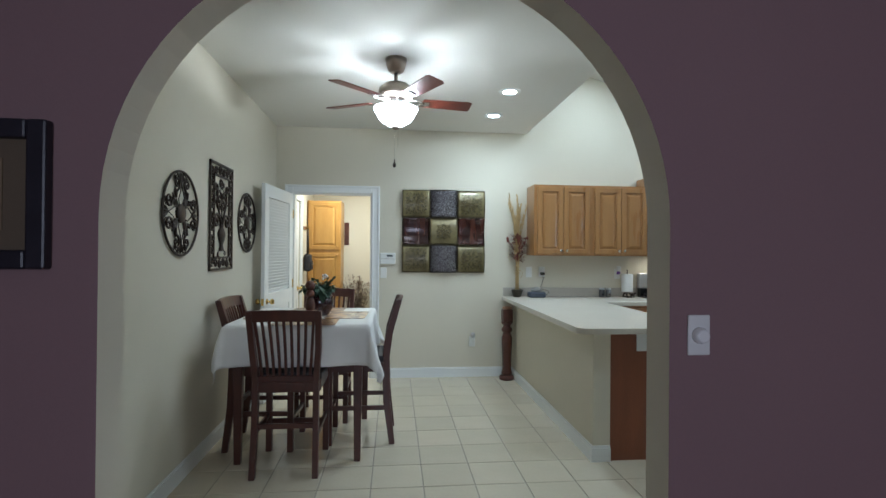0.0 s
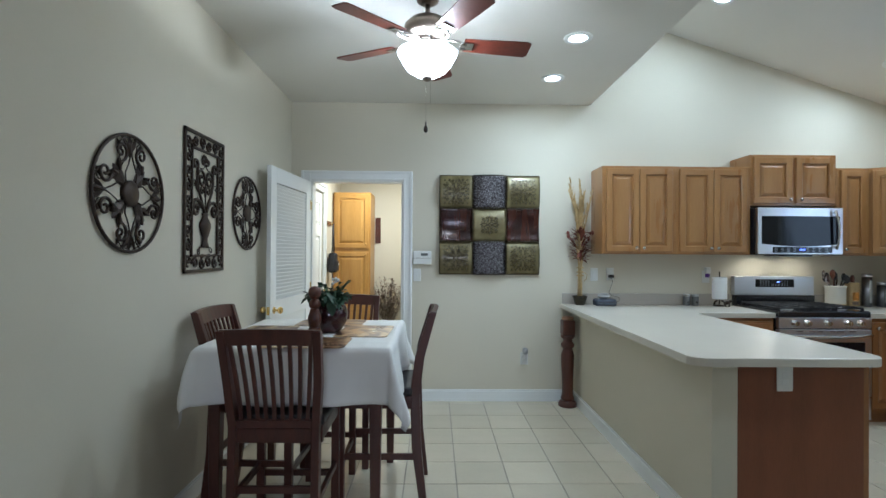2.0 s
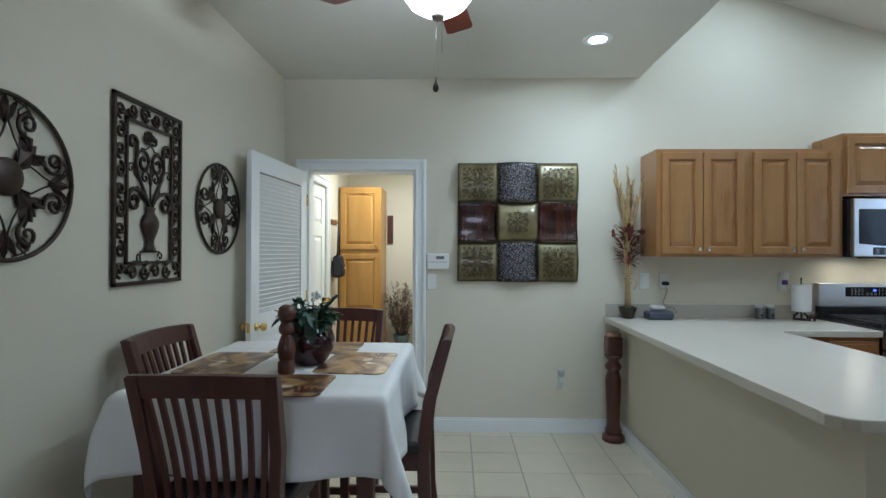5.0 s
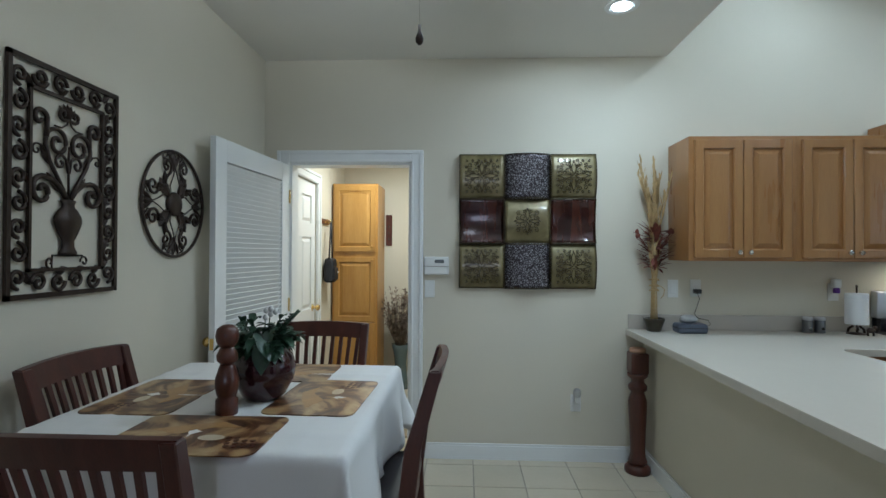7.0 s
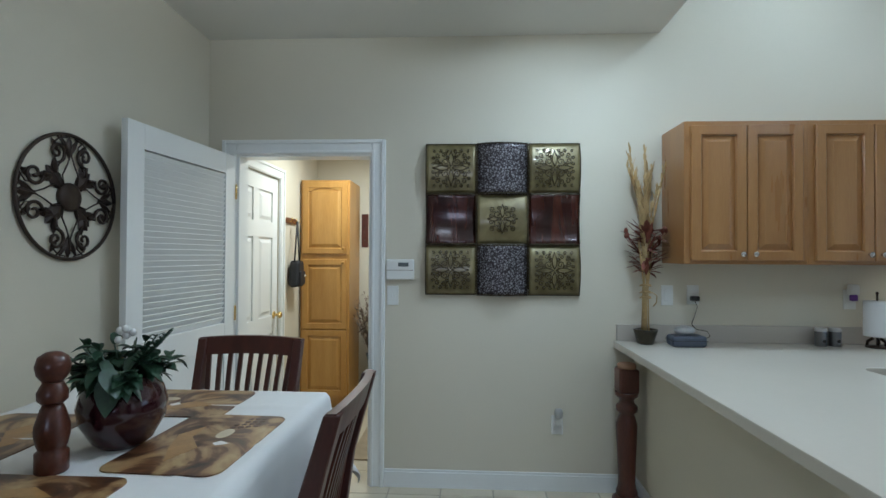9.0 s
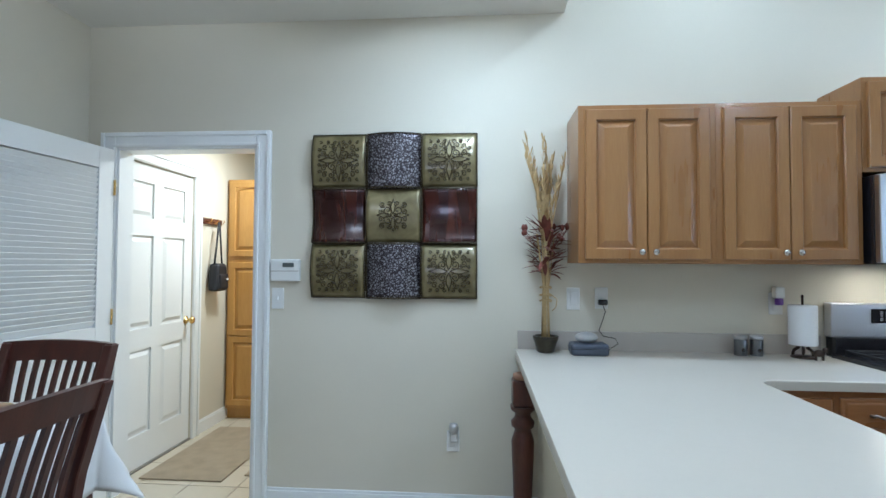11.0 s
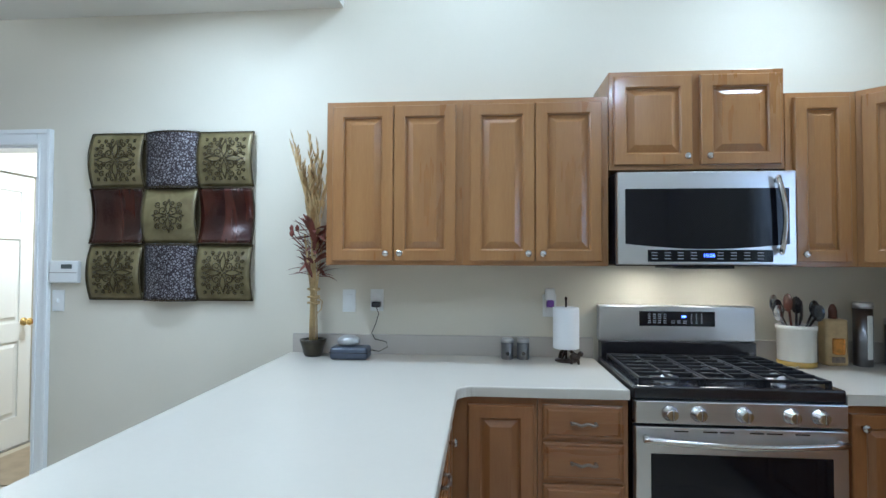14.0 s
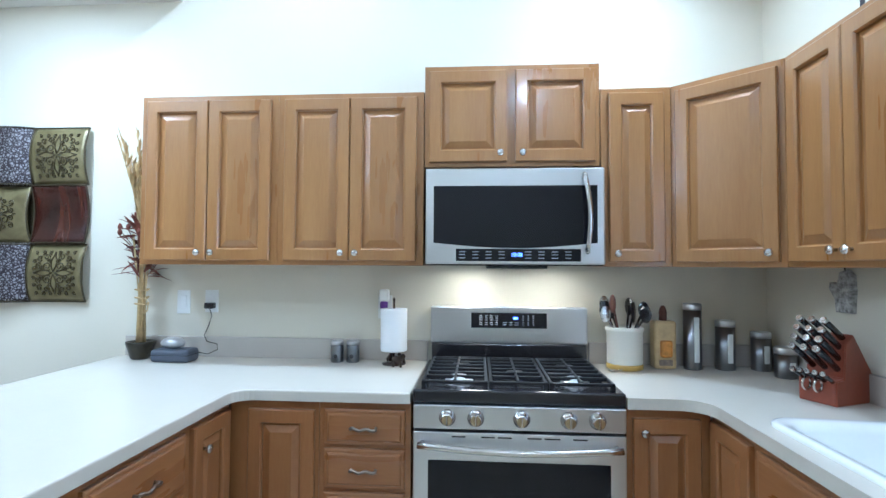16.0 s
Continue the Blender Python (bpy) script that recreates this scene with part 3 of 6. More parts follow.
cab = base_unit(pose(2.16, BF, 0), 0.345, W - BF - 0.005)
add_door(cab, 0.075, 0.13, 0.255, 0.70, 0, None)
cab = base_unit(pose(2.507, BF, 0), 0.345, W - BF - 0.005, "honey maple base cabinet with a stack of drawers")
for z, h in ((0.705, 0.13), (0.545, 0.145), (0.355, 0.175), (0.13, 0.21)):
    add_drawer(cab, 0.02, z, 0.305, h, 0)
cab = base_unit(pose(3.634, BF, 0), 0.292, W - BF - 0.005)
add_door(cab, 0.02, 0.13, 0.235, 0.70, 0, (0.035, 0.655))
# peninsula units, fronts towards the stove
PXF = 2.155
for y0, w, kind in ((5.36, 0.28, "door"), (5.08, 0.46, "drawers"), (4.62, 0.48, "doors"), (4.14, 0.465, "doors")):
    cab = base_unit(pose(PXF, y0 - w, 0) @ pose(0, 0, 0, 0, 0, 90), w, PXF - 1.517)
    if kind == "door":
        add_door(cab, 0.02, 0.13, w - 0.04, 0.70, 0, (0.05, 0.62))
    elif kind == "drawers":
        for z, h in ((0.66, 0.17), (0.40, 0.24), (0.13, 0.25)):
            add_drawer(cab, 0.02, z, w - 0.04, h, 0)
    else:
        for i in (0, 1):
            add_door(cab, 0.02 + i * (w / 2 - 0.018), 0.13, w / 2 - 0.024, 0.70, 0, ((w / 2 - 0.06) if i == 0 else 0.035, 0.64))
# end panel with its toe notch
ep = thing("end_panel", pose(0, 0, 0), "reddish brown wooden end panel of the peninsula", "panel")
bm = boxed(1.517, 2.115, PEND + 0.002, PEND + 0.018, 0.10, TOP - TH - 0.002, 0.001)
part("board", bm, PANEL_WOOD, ep)
part("toe_board", boxed(1.517, 2.055, PEND + 0.003, PEND + 0.018, 0, 0.10), PANEL_WOOD, ep)
# run under the sink
for y0, w, kind in ((BF, 0.285, "blank"), (5.08, 0.86, "doors"), (4.22, 0.60, "drawers"), (3.62, 0.66, "doors")):
    cab = base_unit(pose(RX + 0.035, y0, 0) @ pose(0, 0, 0, 0, 0, -90), w, XR - RX - 0.04, sunk=y0 == 5.08)
    if kind == "drawers":
        for z, h in ((0.66, 0.17), (0.40, 0.24), (0.13, 0.25)):
            add_drawer(cab, 0.02, z, w - 0.04, h, 0)
    elif kind == "doors":
        part("false_drawer", moved(drawer_front(w - 0.04, 0.15), pose(0.02, 0, 0.68)), HONEY_WARMLIT_H, cab)
        part("handle", pull_mesh(w / 2, 0.755, -0.018), BRONZE, cab, "twisted pewter pull")
        for i in (0, 1):
            add_door(cab, 0.02 + i * (w / 2 - 0.018), 0.13, w / 2 - 0.024, 0.53, 0, ((w / 2 - 0.06) if i == 0 else 0.035, 0.48))
    else:
        add_door(cab, 0.015, 0.13, w - 0.03, 0.70, 0, None)

# range
BRASSY = mat("brass_toned_steel", (0.42, 0.33, 0.20), 0.3, 0.9, vary=0.1)
rg = thing("gas_range", pose(2.866, 5.36, 0), "stainless steel gas range with black cast-iron grates", "stove")
RW, RD = 0.755, W - 5.36 - 0.01
part("body", boxed(0, RW, 0.0, RD, 0.04, 0.885, 0.003), BLACK, rg)
for x in (0.05, RW - 0.05):
    for y in (0.05, RD - 0.06):
        part("foot", turned([(0.018, 0), (0.018, 0.04)], 10, (x, y, 0)), BLACK, rg)
part("cooktop", boxed(-0.003, RW + 0.003, -0.035, RD - 0.06, 0.872, 0.922, 0.008, 3), BLACK, rg, "black enamel cooktop")
cp = part("control_panel", boxed(0, RW, -0.045, 0.0, 0.785, 0.870, 0.004), STEEL, rg)
for fx in (0.165, 0.300, 0.515, 0.735, 0.867):
    k = moved(turned([(0.030, 0), (0.030, 0.006), (0.024, 0.010), (0.022, 0.030), (0.018, 0.034)], 20), pose(fx * RW, -0.045, 0.827, 90, 0, 0))
    box(k, fx * RW - 0.004, fx * RW + 0.004, -0.088, -0.072, 0.808, 0.846, 0.002)
    kb = part("knob", k, CHROME, cp)
    part("cap", moved(turned([(0.0185, 0.0345), (0.0185, 0.0362), (0.0165, 0.037)], 20), pose(fx * RW, -0.045, 0.827, 90, 0, 0)), BRASSY, kb, "brass-toned knob face")
dr = part("oven_door", boxed(0, RW, -0.045, 0.0, 0.235, 0.775, 0.004), STEEL, rg)
part("oven_window", boxed(0.055, RW - 0.055, -0.0485, -0.044, 0.285, 0.675, 0.002), BLACKGLASS, dr, "dark oven glass")
bm = tube(bmesh.new(), [(0.02 + (RW - 0.04) * i / 14, -0.075 - 0.018 * math.sin(math.pi * i / 14), 0.735 - 0.012 * math.sin(math.pi * i / 14)) for i in range(15)], 0.012, 10)
for x in (0.035, RW - 0.035):
    tube(bm, [(x, -0.044, 0.735), (x, -0.078, 0.735)], 0.010, 8)
part("handle", bm, CHROME, dr, "curved steel handle")
bm = bmesh.new()
for x0, x1 in ((0.14, 0.19), (0.245, 0.295), (0.305, 0.355), (0.41, 0.46), (0.47, 0.525), (0.57, 0.62)):
    box(bm, x0, x1, -0.0465, -0.044, 0.757, 0.762)
tagged(part("vent_slots", bm, BLACK, dr), kind="stuff")
part("drawer", boxed(0, RW, -0.042, 0.0, 0.05, 0.225, 0.004), STEEL, rg)
bgd = part("backguard", boxed(0.004, RW - 0.004, RD - 0.055, RD, 1.00, 1.175, 0.006), STEEL, rg)
part("backguard_foot", boxed(0.012, RW - 0.012, RD - 0.075, RD - 0.002, 0.90, 1.00, 0.003), BLACK, rg)
dp = part("display", boxed(0.200, 0.560, RD - 0.059, RD - 0.053, 1.075, 1.148, 0.001), BLACKGLASS, bgd)
part("clock_digits", boxed(0.402, 0.422, RD - 0.0605, RD - 0.058, 1.118, 1.128), BLUELED, bgd)
bm = bmesh.new()
for zz in (1.090, 1.100, 1.112, 1.122, 1.132):
    for k in range(4):
        box(bm, 0.240 + 0.025 * k, 0.254 + 0.025 * k, RD - 0.0603, RD - 0.058, zz, zz + 0.003)
        if k < 3:
            box(bm, 0.445 + 0.024 * k, 0.451 + 0.024 * k, RD - 0.0603, RD - 0.058, zz, zz + 0.004)
    if zz > 1.10:
        continue
    for k in range(3):
        box(bm, 0.352 + 0.028 * k, 0.370 + 0.028 * k, RD - 0.0603, RD - 0.058, zz, zz + 0.003)
tagged(part("key_legends", bm, GREYTEXT, bgd), kind="stuff")
burners = [(0.16, 0.11), (0.16, 0.36), (0.3825, 0.235), (0.605, 0.11), (0.605, 0.36)]
for x, y in burners:
    part("burner", turned([(0.055, 0), (0.055, 0.008), (0.040, 0.012), (0.038, 0.022), (0.030, 0.026)], 20, (x, y, 0.920)), STEEL if y < 0.2 else CASTIRON, rg)
for x0, x1 in ((0.025, 0.270), (0.276, 0.489), (0.495, 0.730)):
    bm = bmesh.new()
    y0, y1, z = 0.0, 0.50, 0.948
    for a, b, c, d in ((x0, x1, y0, y0 + 0.012), (x0, x1, y1 - 0.012, y1), (x0, x0 + 0.012, y0, y1), (x1 - 0.012, x1, y0, y1)):
        box(bm, a, b, c, d, z - 0.012, z, 0.003)
    for yy in (0.08, 0.15, 0.22, 0.29, 0.36, 0.43):
        box(bm, x0 + 0.01, x1 - 0.01, yy, yy + 0.010, z - 0.010, z + 0.004, 0.003)
    xm = (x0 + x1) / 2
    box(bm, xm - 0.005, xm + 0.005, 0.01, 0.49, z - 0.010, z + 0.003, 0.003)
    for x in (x0 + 0.008, x1 - 0.008):
        for y in (0.008, y1 - 0.008):
            box(bm, x - 0.008, x + 0.008, y - 0.008, y + 0.008, 0.918, z - 0.006)
    part("grate", bm, CASTIRON, rg)

# microwave over the range
mw = thing("microwave_oven", pose(2.876, 5.605, 1.374), "stainless steel over-range microwave with a dark window", "microwave")
MW, MH = 0.75, 0.41
part("body", boxed(0, MW, 0.03, W - 5.605, 0, MH, 0.003), BLACK, mw)
fr = part("front", boxed(0, MW, -0.005, 0.03, 0.005, MH, 0.006), STEEL, mw)
bm = bmesh.new()
pts = [(0.035, 0.335), (0.718, 0.335)] + [(0.718 - 0.683 * i / 12, 0.095 - 0.022 * math.sin(math.pi * i / 12)) for i in range(13)]
moved(prism(bm, pts, 0.0, 0.003), pose(0, -0.005, 0, 90, 0, 0))
part("window", bm, BLACKGLASS, fr, "black glass window")
bm = tube(bmesh.new(), [(0.672 + 0.012 * math.sin(math.pi * i / 10) - 0.001 * i, -0.03 - 0.02 * math.sin(math.pi * i / 10), 0.06 + 0.315 * i / 10) for i in [0, 1, 2, 3, 4, 5, 6, 7, 8, 9, 10]], 0.011, 10)
tube(bm, [(0.674, -0.005, 0.07), (0.674, -0.032, 0.07)], 0.009, 8), tube(bm, [(0.664, -0.005, 0.365), (0.664, -0.032, 0.365)], 0.009, 8)
for x, z in ((0.673, 0.058), (0.662, 0.376)):
    bmesh.ops.create_uvsphere(bm, u_segments=10, v_segments=6, radius=0.011, matrix=pose(x, -0.03, z))
part("handle", bm, CHROME, fr, "curved steel handle")
part("control_strip", boxed(0.13, 0.65, -0.0085, -0.004, 0.018, 0.070, 0.001), BLACKGLASS, fr)
bm = bmesh.new()
for k in range(9):
    if k == 4:
        continue
    for zz in (0.030, 0.044, 0.056):
        box(bm, 0.145 + 0.055 * k, 0.170 + 0.055 * k, -0.0095, -0.008, zz, zz + 0.003)
tagged(part("key_legends", bm, GREYTEXT, fr), kind="stuff")


def lettering(name, text, size, material, parent, m, depth=0.0005):
    """Built-in font, turned into a mesh."""
    cu = bpy.data.curves.new(name, "FONT")
    cu.body, cu.size, cu.extrude, cu.align_x, cu.align_y = text, size, depth, "CENTER", "CENTER"
    tmp = bpy.data.objects.new("tmp", cu)
    me = bpy.data.meshes.new_from_object(tmp)
    bpy.data.objects.remove(tmp)
    me.materials.append(material)
    ob = new(name, me)
    ob.parent, ob.matrix_local = parent, m
    return ob


lettering("clock_digits", "10:08", 0.022, BLUELED, fr, pose(0.385, -0.0095, 0.045, 90, 0, 0))
part("vent_grille", boxed(0.26, 0.52, 0.05, 0.30, -0.012, 0.0, 0.003), BLACK, mw)

mw.scale = (0.995, 1, 1)
# refrigerator
fg = thing("refrigerator", pose(1.55, 1.95, 0), "stainless steel bottom-freezer refrigerator", "refrigerator")
part("body", boxed(0, 0.91, 0, 0.72, 0.03, 1.74, 0.004), mat("grey_fridge_side", (0.15, 0.15, 0.16), 0.4, 0.3), fg)
part("base", boxed(0.03, 0.88, 0.03, 0.69, 0, 0.03), BLACK, fg)
for x0, x1 in ((0.0, 0.452), (0.458, 0.91)):
    d = part("door", boxed(x0, x1, 0.735, 0.80, 0.70, 1.76, 0.012, 3), STEEL, fg)
    hx = 0.43 if x0 == 0 else 0.48
    part("handle", tube(bmesh.new(), [(hx, 0.80, 0.95), (hx, 0.845, 0.97), (hx, 0.85, 1.3), (hx, 0.845, 1.62), (hx, 0.80, 1.64)], 0.011, 8), CHROME, d)
for z0, z1 in ((0.37, 0.685), (0.05, 0.355)):
    d = part("drawer", boxed(0, 0.91, 0.735, 0.80, z0, z1, 0.012, 3), STEEL, fg)
    part("handle", tube(bmesh.new(), [(0.08, 0.80, z1 - 0.06), (0.1, 0.845, z1 - 0.06), (0.81, 0.845, z1 - 0.06), (0.83, 0.80, z1 - 0.06)], 0.011, 8), CHROME, d)
part("hinge_cover", boxed(0.01, 0.12, 0.66, 0.78, 1.742, 1.775, 0.006), BLACK, fg)

# ---- small things on the worktops ----


def shaker(x, y):
    s = thing("shaker", pose(x, y, TOP), "small brushed steel shaker standing on the worktop", "shaker", "pair of shakers")
    part("body", turned([(0.030, 0), (0.031, 0.003), (0.031, 0.080), (0.030, 0.082)], 20), DULLSTEEL, s)
    part("cap", turned([(0.031, 0.083), (0.031, 0.097), (0.027, 0.102), (0.010, 0.104)], 20), STEEL, s)
    part("window", moved(turned([(0.010, 0), (0.010, 0.002)], 10), pose(0, -0.031, 0.03, 90, 0, 0)), BLACK, s)


shaker(2.416, W - 0.085)
shaker(2.494, W - 0.085)
ph = thing("paper_towel_holder", pose(2.70, W - 0.12, TOP), "paper towel roll on a dark animal-shaped stand", "paper towel")
bm = lathe(bmesh.new(), [(0.055, 0), (0.055, 0.006), (0.012, 0.012)], 20)
for a in (0, 120, 240):
    tube(bm, [(0.02 * math.cos(radians(a)), 0.02 * math.sin(radians(a)), 0.05), (0.045 * math.cos(radians(a)), 0.045 * math.sin(radians(a)), 0.03), (0.05 * math.cos(radians(a)), 0.05 * math.sin(radians(a)), 0.0)], 0.008, 6)
part("stand", bm, IRON, ph)
part("rod", turned([(0.005, 0), (0.005, 0.30), (0.008, 0.305), (0.003, 0.315)], 10), IRON, ph)
bm = lathe(bmesh.new(), [(0.010, 0.062), (0.062, 0.064), (0.063, 0.07), (0.063, 0.255), (0.062, 0.262), (0.010, 0.263)], 28)
part("paper_roll", bm, mat("paper", (0.82, 0.82, 0.82), 0.9, vary=0.02, fine=200, bump=0.2), ph)
fig = bmesh.new()
bmesh.ops.create_uvsphere(fig, u_segments=12, v_segments=8, radius=0.02, matrix=pose(0.03, -0.075, 0.035) @ Matrix.Diagonal((1.3, 0.8, 0.9, 1)))
bmesh.ops.create_uvsphere(fig, u_segments=10, v_segments=8, radius=0.013, matrix=pose(0.055, -0.078, 0.05))
for x in (0.012, 0.045):
    tube(fig, [(x, -0.075, 0.03), (x, -0.077, 0.0)], 0.006, 6)
part("figurine", fig, IRON, ph, "small dark animal figure")

ck = thing("utensil_crock", pose(3.772, W - 0.12, TOP) @ Matrix.Diagonal((1.08, 1.08, 1.12, 1)), "white ceramic crock with a yellow foot, full of utensils", "crock")
part("jar", turned([(0.070, 0.020), (0.073, 0.03), (0.073, 0.15), (0.078, 0.155), (0.078, 0.168), (0.070, 0.172), (0.066, 0.165), (0.066, 0.05)], 28), mat("white_stoneware", (0.72, 0.69, 0.62), 0.3, vary=0.04, bump=0.0), ck)
part("foot_band", turned([(0.068, 0), (0.075, 0.004), (0.075, 0.020), (0.070, 0.024)], 28), mat("yellow_glaze", (0.45, 0.30, 0.07), 0.4), ck)
random.seed(7)
for i in range(9):
    a = random.uniform(0, 6.28)
    tx, ty, hgt = 0.06 * math.cos(a), 0.045 * math.sin(a), random.uniform(0.20, 0.25)
    bm = tube(bmesh.new(), [(0.2 * tx, 0.2 * ty, 0.06), (0.8 * tx, 0.8 * ty, 0.16), (1.3 * tx, 1.3 * ty, hgt)], 0.005, 6)
    bmesh.ops.create_uvsphere(bm, u_segments=10, v_segments=6, radius=0.034, matrix=pose(1.45 * tx, 1.45 * ty, hgt + 0.02, 0, 0, random.uniform(0, 180)) @ Matrix.Diagonal((0.75, 0.22, random.uniform(0.9, 1.5), 1)))
    part("utensil", bm, [BLACK, BLACK, BLACK, CHROME, MILLWOOD][i % 5], ck)
bt = thing("olive_oil_bottle", pose(3.955, W - 0.09, TOP) @ Matrix.Diagonal((1.2, 1.2, 1.1, 1)), "tan square bottle with a painted fruit motif", "bottle")
part("body", boxed(-0.042, 0.042, -0.030, 0.030, 0, 0.20, 0.012, 3), mat("tan_glaze", (0.50, 0.36, 0.18), 0.4, vary=0.2, scale=18, fine=60), bt)
part("motif", boxed(-0.022, 0.022, -0.0325, -0.029, 0.05, 0.12, 0.008), mat("orange_print", (0.55, 0.24, 0.04), 0.5, vary=0.4, scale=40), bt)
part("motif_band", boxed(-0.025, 0.025, -0.0325, -0.029, 0.015, 0.04, 0.002), GREYDRY, bt)
part("neck", turned([(0.016, 0.2), (0.014, 0.225), (0.016, 0.23), (0.012, 0.25), (0.006, 0.262)], 12), MILLWOOD, bt)
for x, y, r, h in ((4.083, W - 0.10, 0.039, 0.30), (4.228, W - 0.10, 0.041, 0.225), (4.385, W - 0.10, 0.041, 0.175), (4.405, W - 0.25, 0.042, 0.13)):
    c = thing("canister", pose(x, y, TOP), "tall steel canister with an oval window strip" if h > 0.28 else "steel canister with an oval window strip", "canister", "set of steel canisters")
    part("body", turned([(r - 0.002, 0), (r, 0.004), (r, h - 0.03)], 24), DULLSTEEL, c)
    part("lid", turned([(r + 0.001, h - 0.029), (r + 0.001, h - 0.004), (r - 0.003, h), (r * 0.5, h)], 24), STEEL, c)
    bm = boxed(-0.012, 0.012, -0.003, 0.003, 0.035, h - 0.06, 0.0029, 2)
    part("window", moved(bm, pose(0, 0, 0, 0, 0, 6) @ pose(0, -r, 0)), PLASTIC, c, "clear window showing white contents")
# knife block
kb = thing("knife_block", pose(4.375, 5.38, TOP) @ pose(0, 0, 0, 0, 0, 24) @ Matrix.Diagonal((1.15, 1.15, 1.2, 1)), "reddish wooden knife block full of black-handled knives", "knife block")
bm = bmesh.new()
sec = [(-0.10, 0), (0.11, 0), (0.11, 0.02), (-0.02, 0.20), (-0.055, 0.175), (-0.065, 0.075), (-0.10, 0.07)]
prism(bm, sec, -0.055, 0.055)
moved(bm, pose(0, 0, 0, 90, 0, 0))
bmesh.ops.bevel(bm, geom=bm.edges[:], offset=0.003, segments=2, affect="EDGES")
part("block", bm, BLOCKWOOD, kb)
for row in range(4):
    for col in range(3):
        bx, bz, yy = -0.062 + 0.012 * row, 0.10 + 0.026 * row, -0.035 + 0.035 * col
        bm = tube(bmesh.new(), [(bx, yy, bz), (bx - 0.045, yy, bz + 0.033), (bx - 0.085, yy, bz + 0.058)], 0.009, 8)
        kn = part("knife", bm, BLACK, kb)
        part("bolster", moved(turned([(0.0095, 0), (0.0105, 0.012), (0.008, 0.014)], 10), pose(bx - 0.085, yy, bz + 0.058, 0, -57, 0)), CHROME, kn)
for col in range(5):
    yy = -0.044 + 0.022 * col
    bm = tube(bmesh.new(), [(-0.085, yy, 0.06), (-0.135, yy, 0.09)], 0.006, 6)
    kn = part("steak_knife", bm, BLACK, kb)
    part("bolster", moved(turned([(0.007, 0), (0.008, 0.010), (0.006, 0.012)], 8), pose(-0.135, yy, 0.09, 0, -58, 0)), CHROME, kn)
for s in (-0.012, 0.012):
    ring_pts = [(-0.12 + 0.018 * math.cos(a * 0.5236), 0.0 + s * 1.4, 0.055 + 0.018 * math.sin(a * 0.5236)) for a in range(13)]
    part("scissor_grip", tube(bmesh.new(), ring_pts, 0.004, 6), CHROME, kb)
# spoon rest
sp = thing("spoon_rest", pose(3.70, W - 0.20, TOP), "small steel spoon lying on the worktop", "spoon")
bm = bmesh.new()
bmesh.ops.create_uvsphere(bm, u_segments=14, v_segments=8, radius=0.022, matrix=pose(0, 0, 0.006) @ Matrix.Diagonal((1.0, 0.7, 0.27, 1)))
tube(bm, [(0.02, 0, 0.006), (0.05, 0.01, 0.01), (0.075, 0.02, 0.006)], 0.003, 6)
part("spoon", bm, CHROME, sp)
# oven mitt on the window wall
om = thing("oven_mitt", pose(XR - 0.012, 5.46, 1.285) @ pose(0, 0, 0, 0, 0, -90) @ Matrix.Diagonal((0.8, 1, 0.8, 1)), "patterned black and white oven mitt hanging on the wall", "oven mitt")
ol = [(-0.05, -0.10), (0.045, -0.10), (0.055, 0.0), (0.05, 0.075), (0.02, 0.10), (-0.02, 0.09), (-0.04, 0.03), (-0.085, 0.04), (-0.095, 0.01), (-0.055, -0.04)]
part("mitt", moved(prism(bmesh.new(), ol, -0.012, 0.012, 0.008), pose(0, 0, 0, 90, 0, 0)), mat("check_cotton", (0.62, 0.60, 0.56), 0.9, scale=45, fine=70, second=(0.10, 0.09, 0.09)), om)
part("loop", tube(bmesh.new(), [(0, 0, 0.095), (0.006, 0, 0.12), (-0.006, 0, 0.12), (0, 0, 0.095)], 0.002, 5), BLACK, om)
part("hook", tube(bmesh.new(), [(0, 0.012, 0.118), (0, -0.008, 0.118), (0, -0.01, 0.125)], 0.002, 5), CHROME, om)
# framed picture resting on the wall cabinets
pf = thing("picture_frame", pose(4.36, 5.05, 2.142) @ pose(0, 0, 0, 0, 0, -90), "dark framed print leaning on top of the cabinets", "picture")
part("frame", boxed(-0.16, 0.16, -0.012, 0.012, 0, 0.40, 0.004), NAVY, pf)
part("print", boxed(-0.13, 0.13, -0.0145, -0.010, 0.03, 0.37), PLASTIC, pf)


def plate(name, label, cat, x, z, w, h, parts, y=W):
    """A wall plate on the far wall, with its bits: (kind, x, z, w, h, depth, material)."""
    p = thing(name, pose(x, y, z), label, cat)
    part("plate", boxed(-w / 2, w / 2, -0.007, 0, -h / 2, h / 2, 0.003), PLASTIC, p)
    for kind, cx, cz, cw, ch, d, m in parts:
        part(kind, boxed(cx - cw / 2, cx + cw / 2, -0.007 - d, -0.005, cz - ch / 2, cz + ch / 2, min(0.002, d / 2)), m, p)
    return p


SOCKET = [("socket", 0, 0.020, 0.032, 0.028, 0.002, PORCELAIN), ("socket", 0, -0.020, 0.032, 0.028, 0.002, PORCELAIN)]
plate("wall_outlet", "white double outlet on the far wall", "outlet", 0.935, 0.395, 0.07, 0.115, SOCKET)
nl = thing("night_light", pose(0.94, W - 0.008, 0.43), "small plug-in night light with a clear shade", "night light")
part("base", boxed(-0.018, 0.018, -0.030, 0, -0.03, 0.012, 0.005), PLASTIC, nl)
part("shade", turned([(0.016, 0.012), (0.024, 0.022), (0.026, 0.05), (0.020, 0.066), (0.006, 0.07)], 14, (0, -0.022, 0)), SILVER, nl)
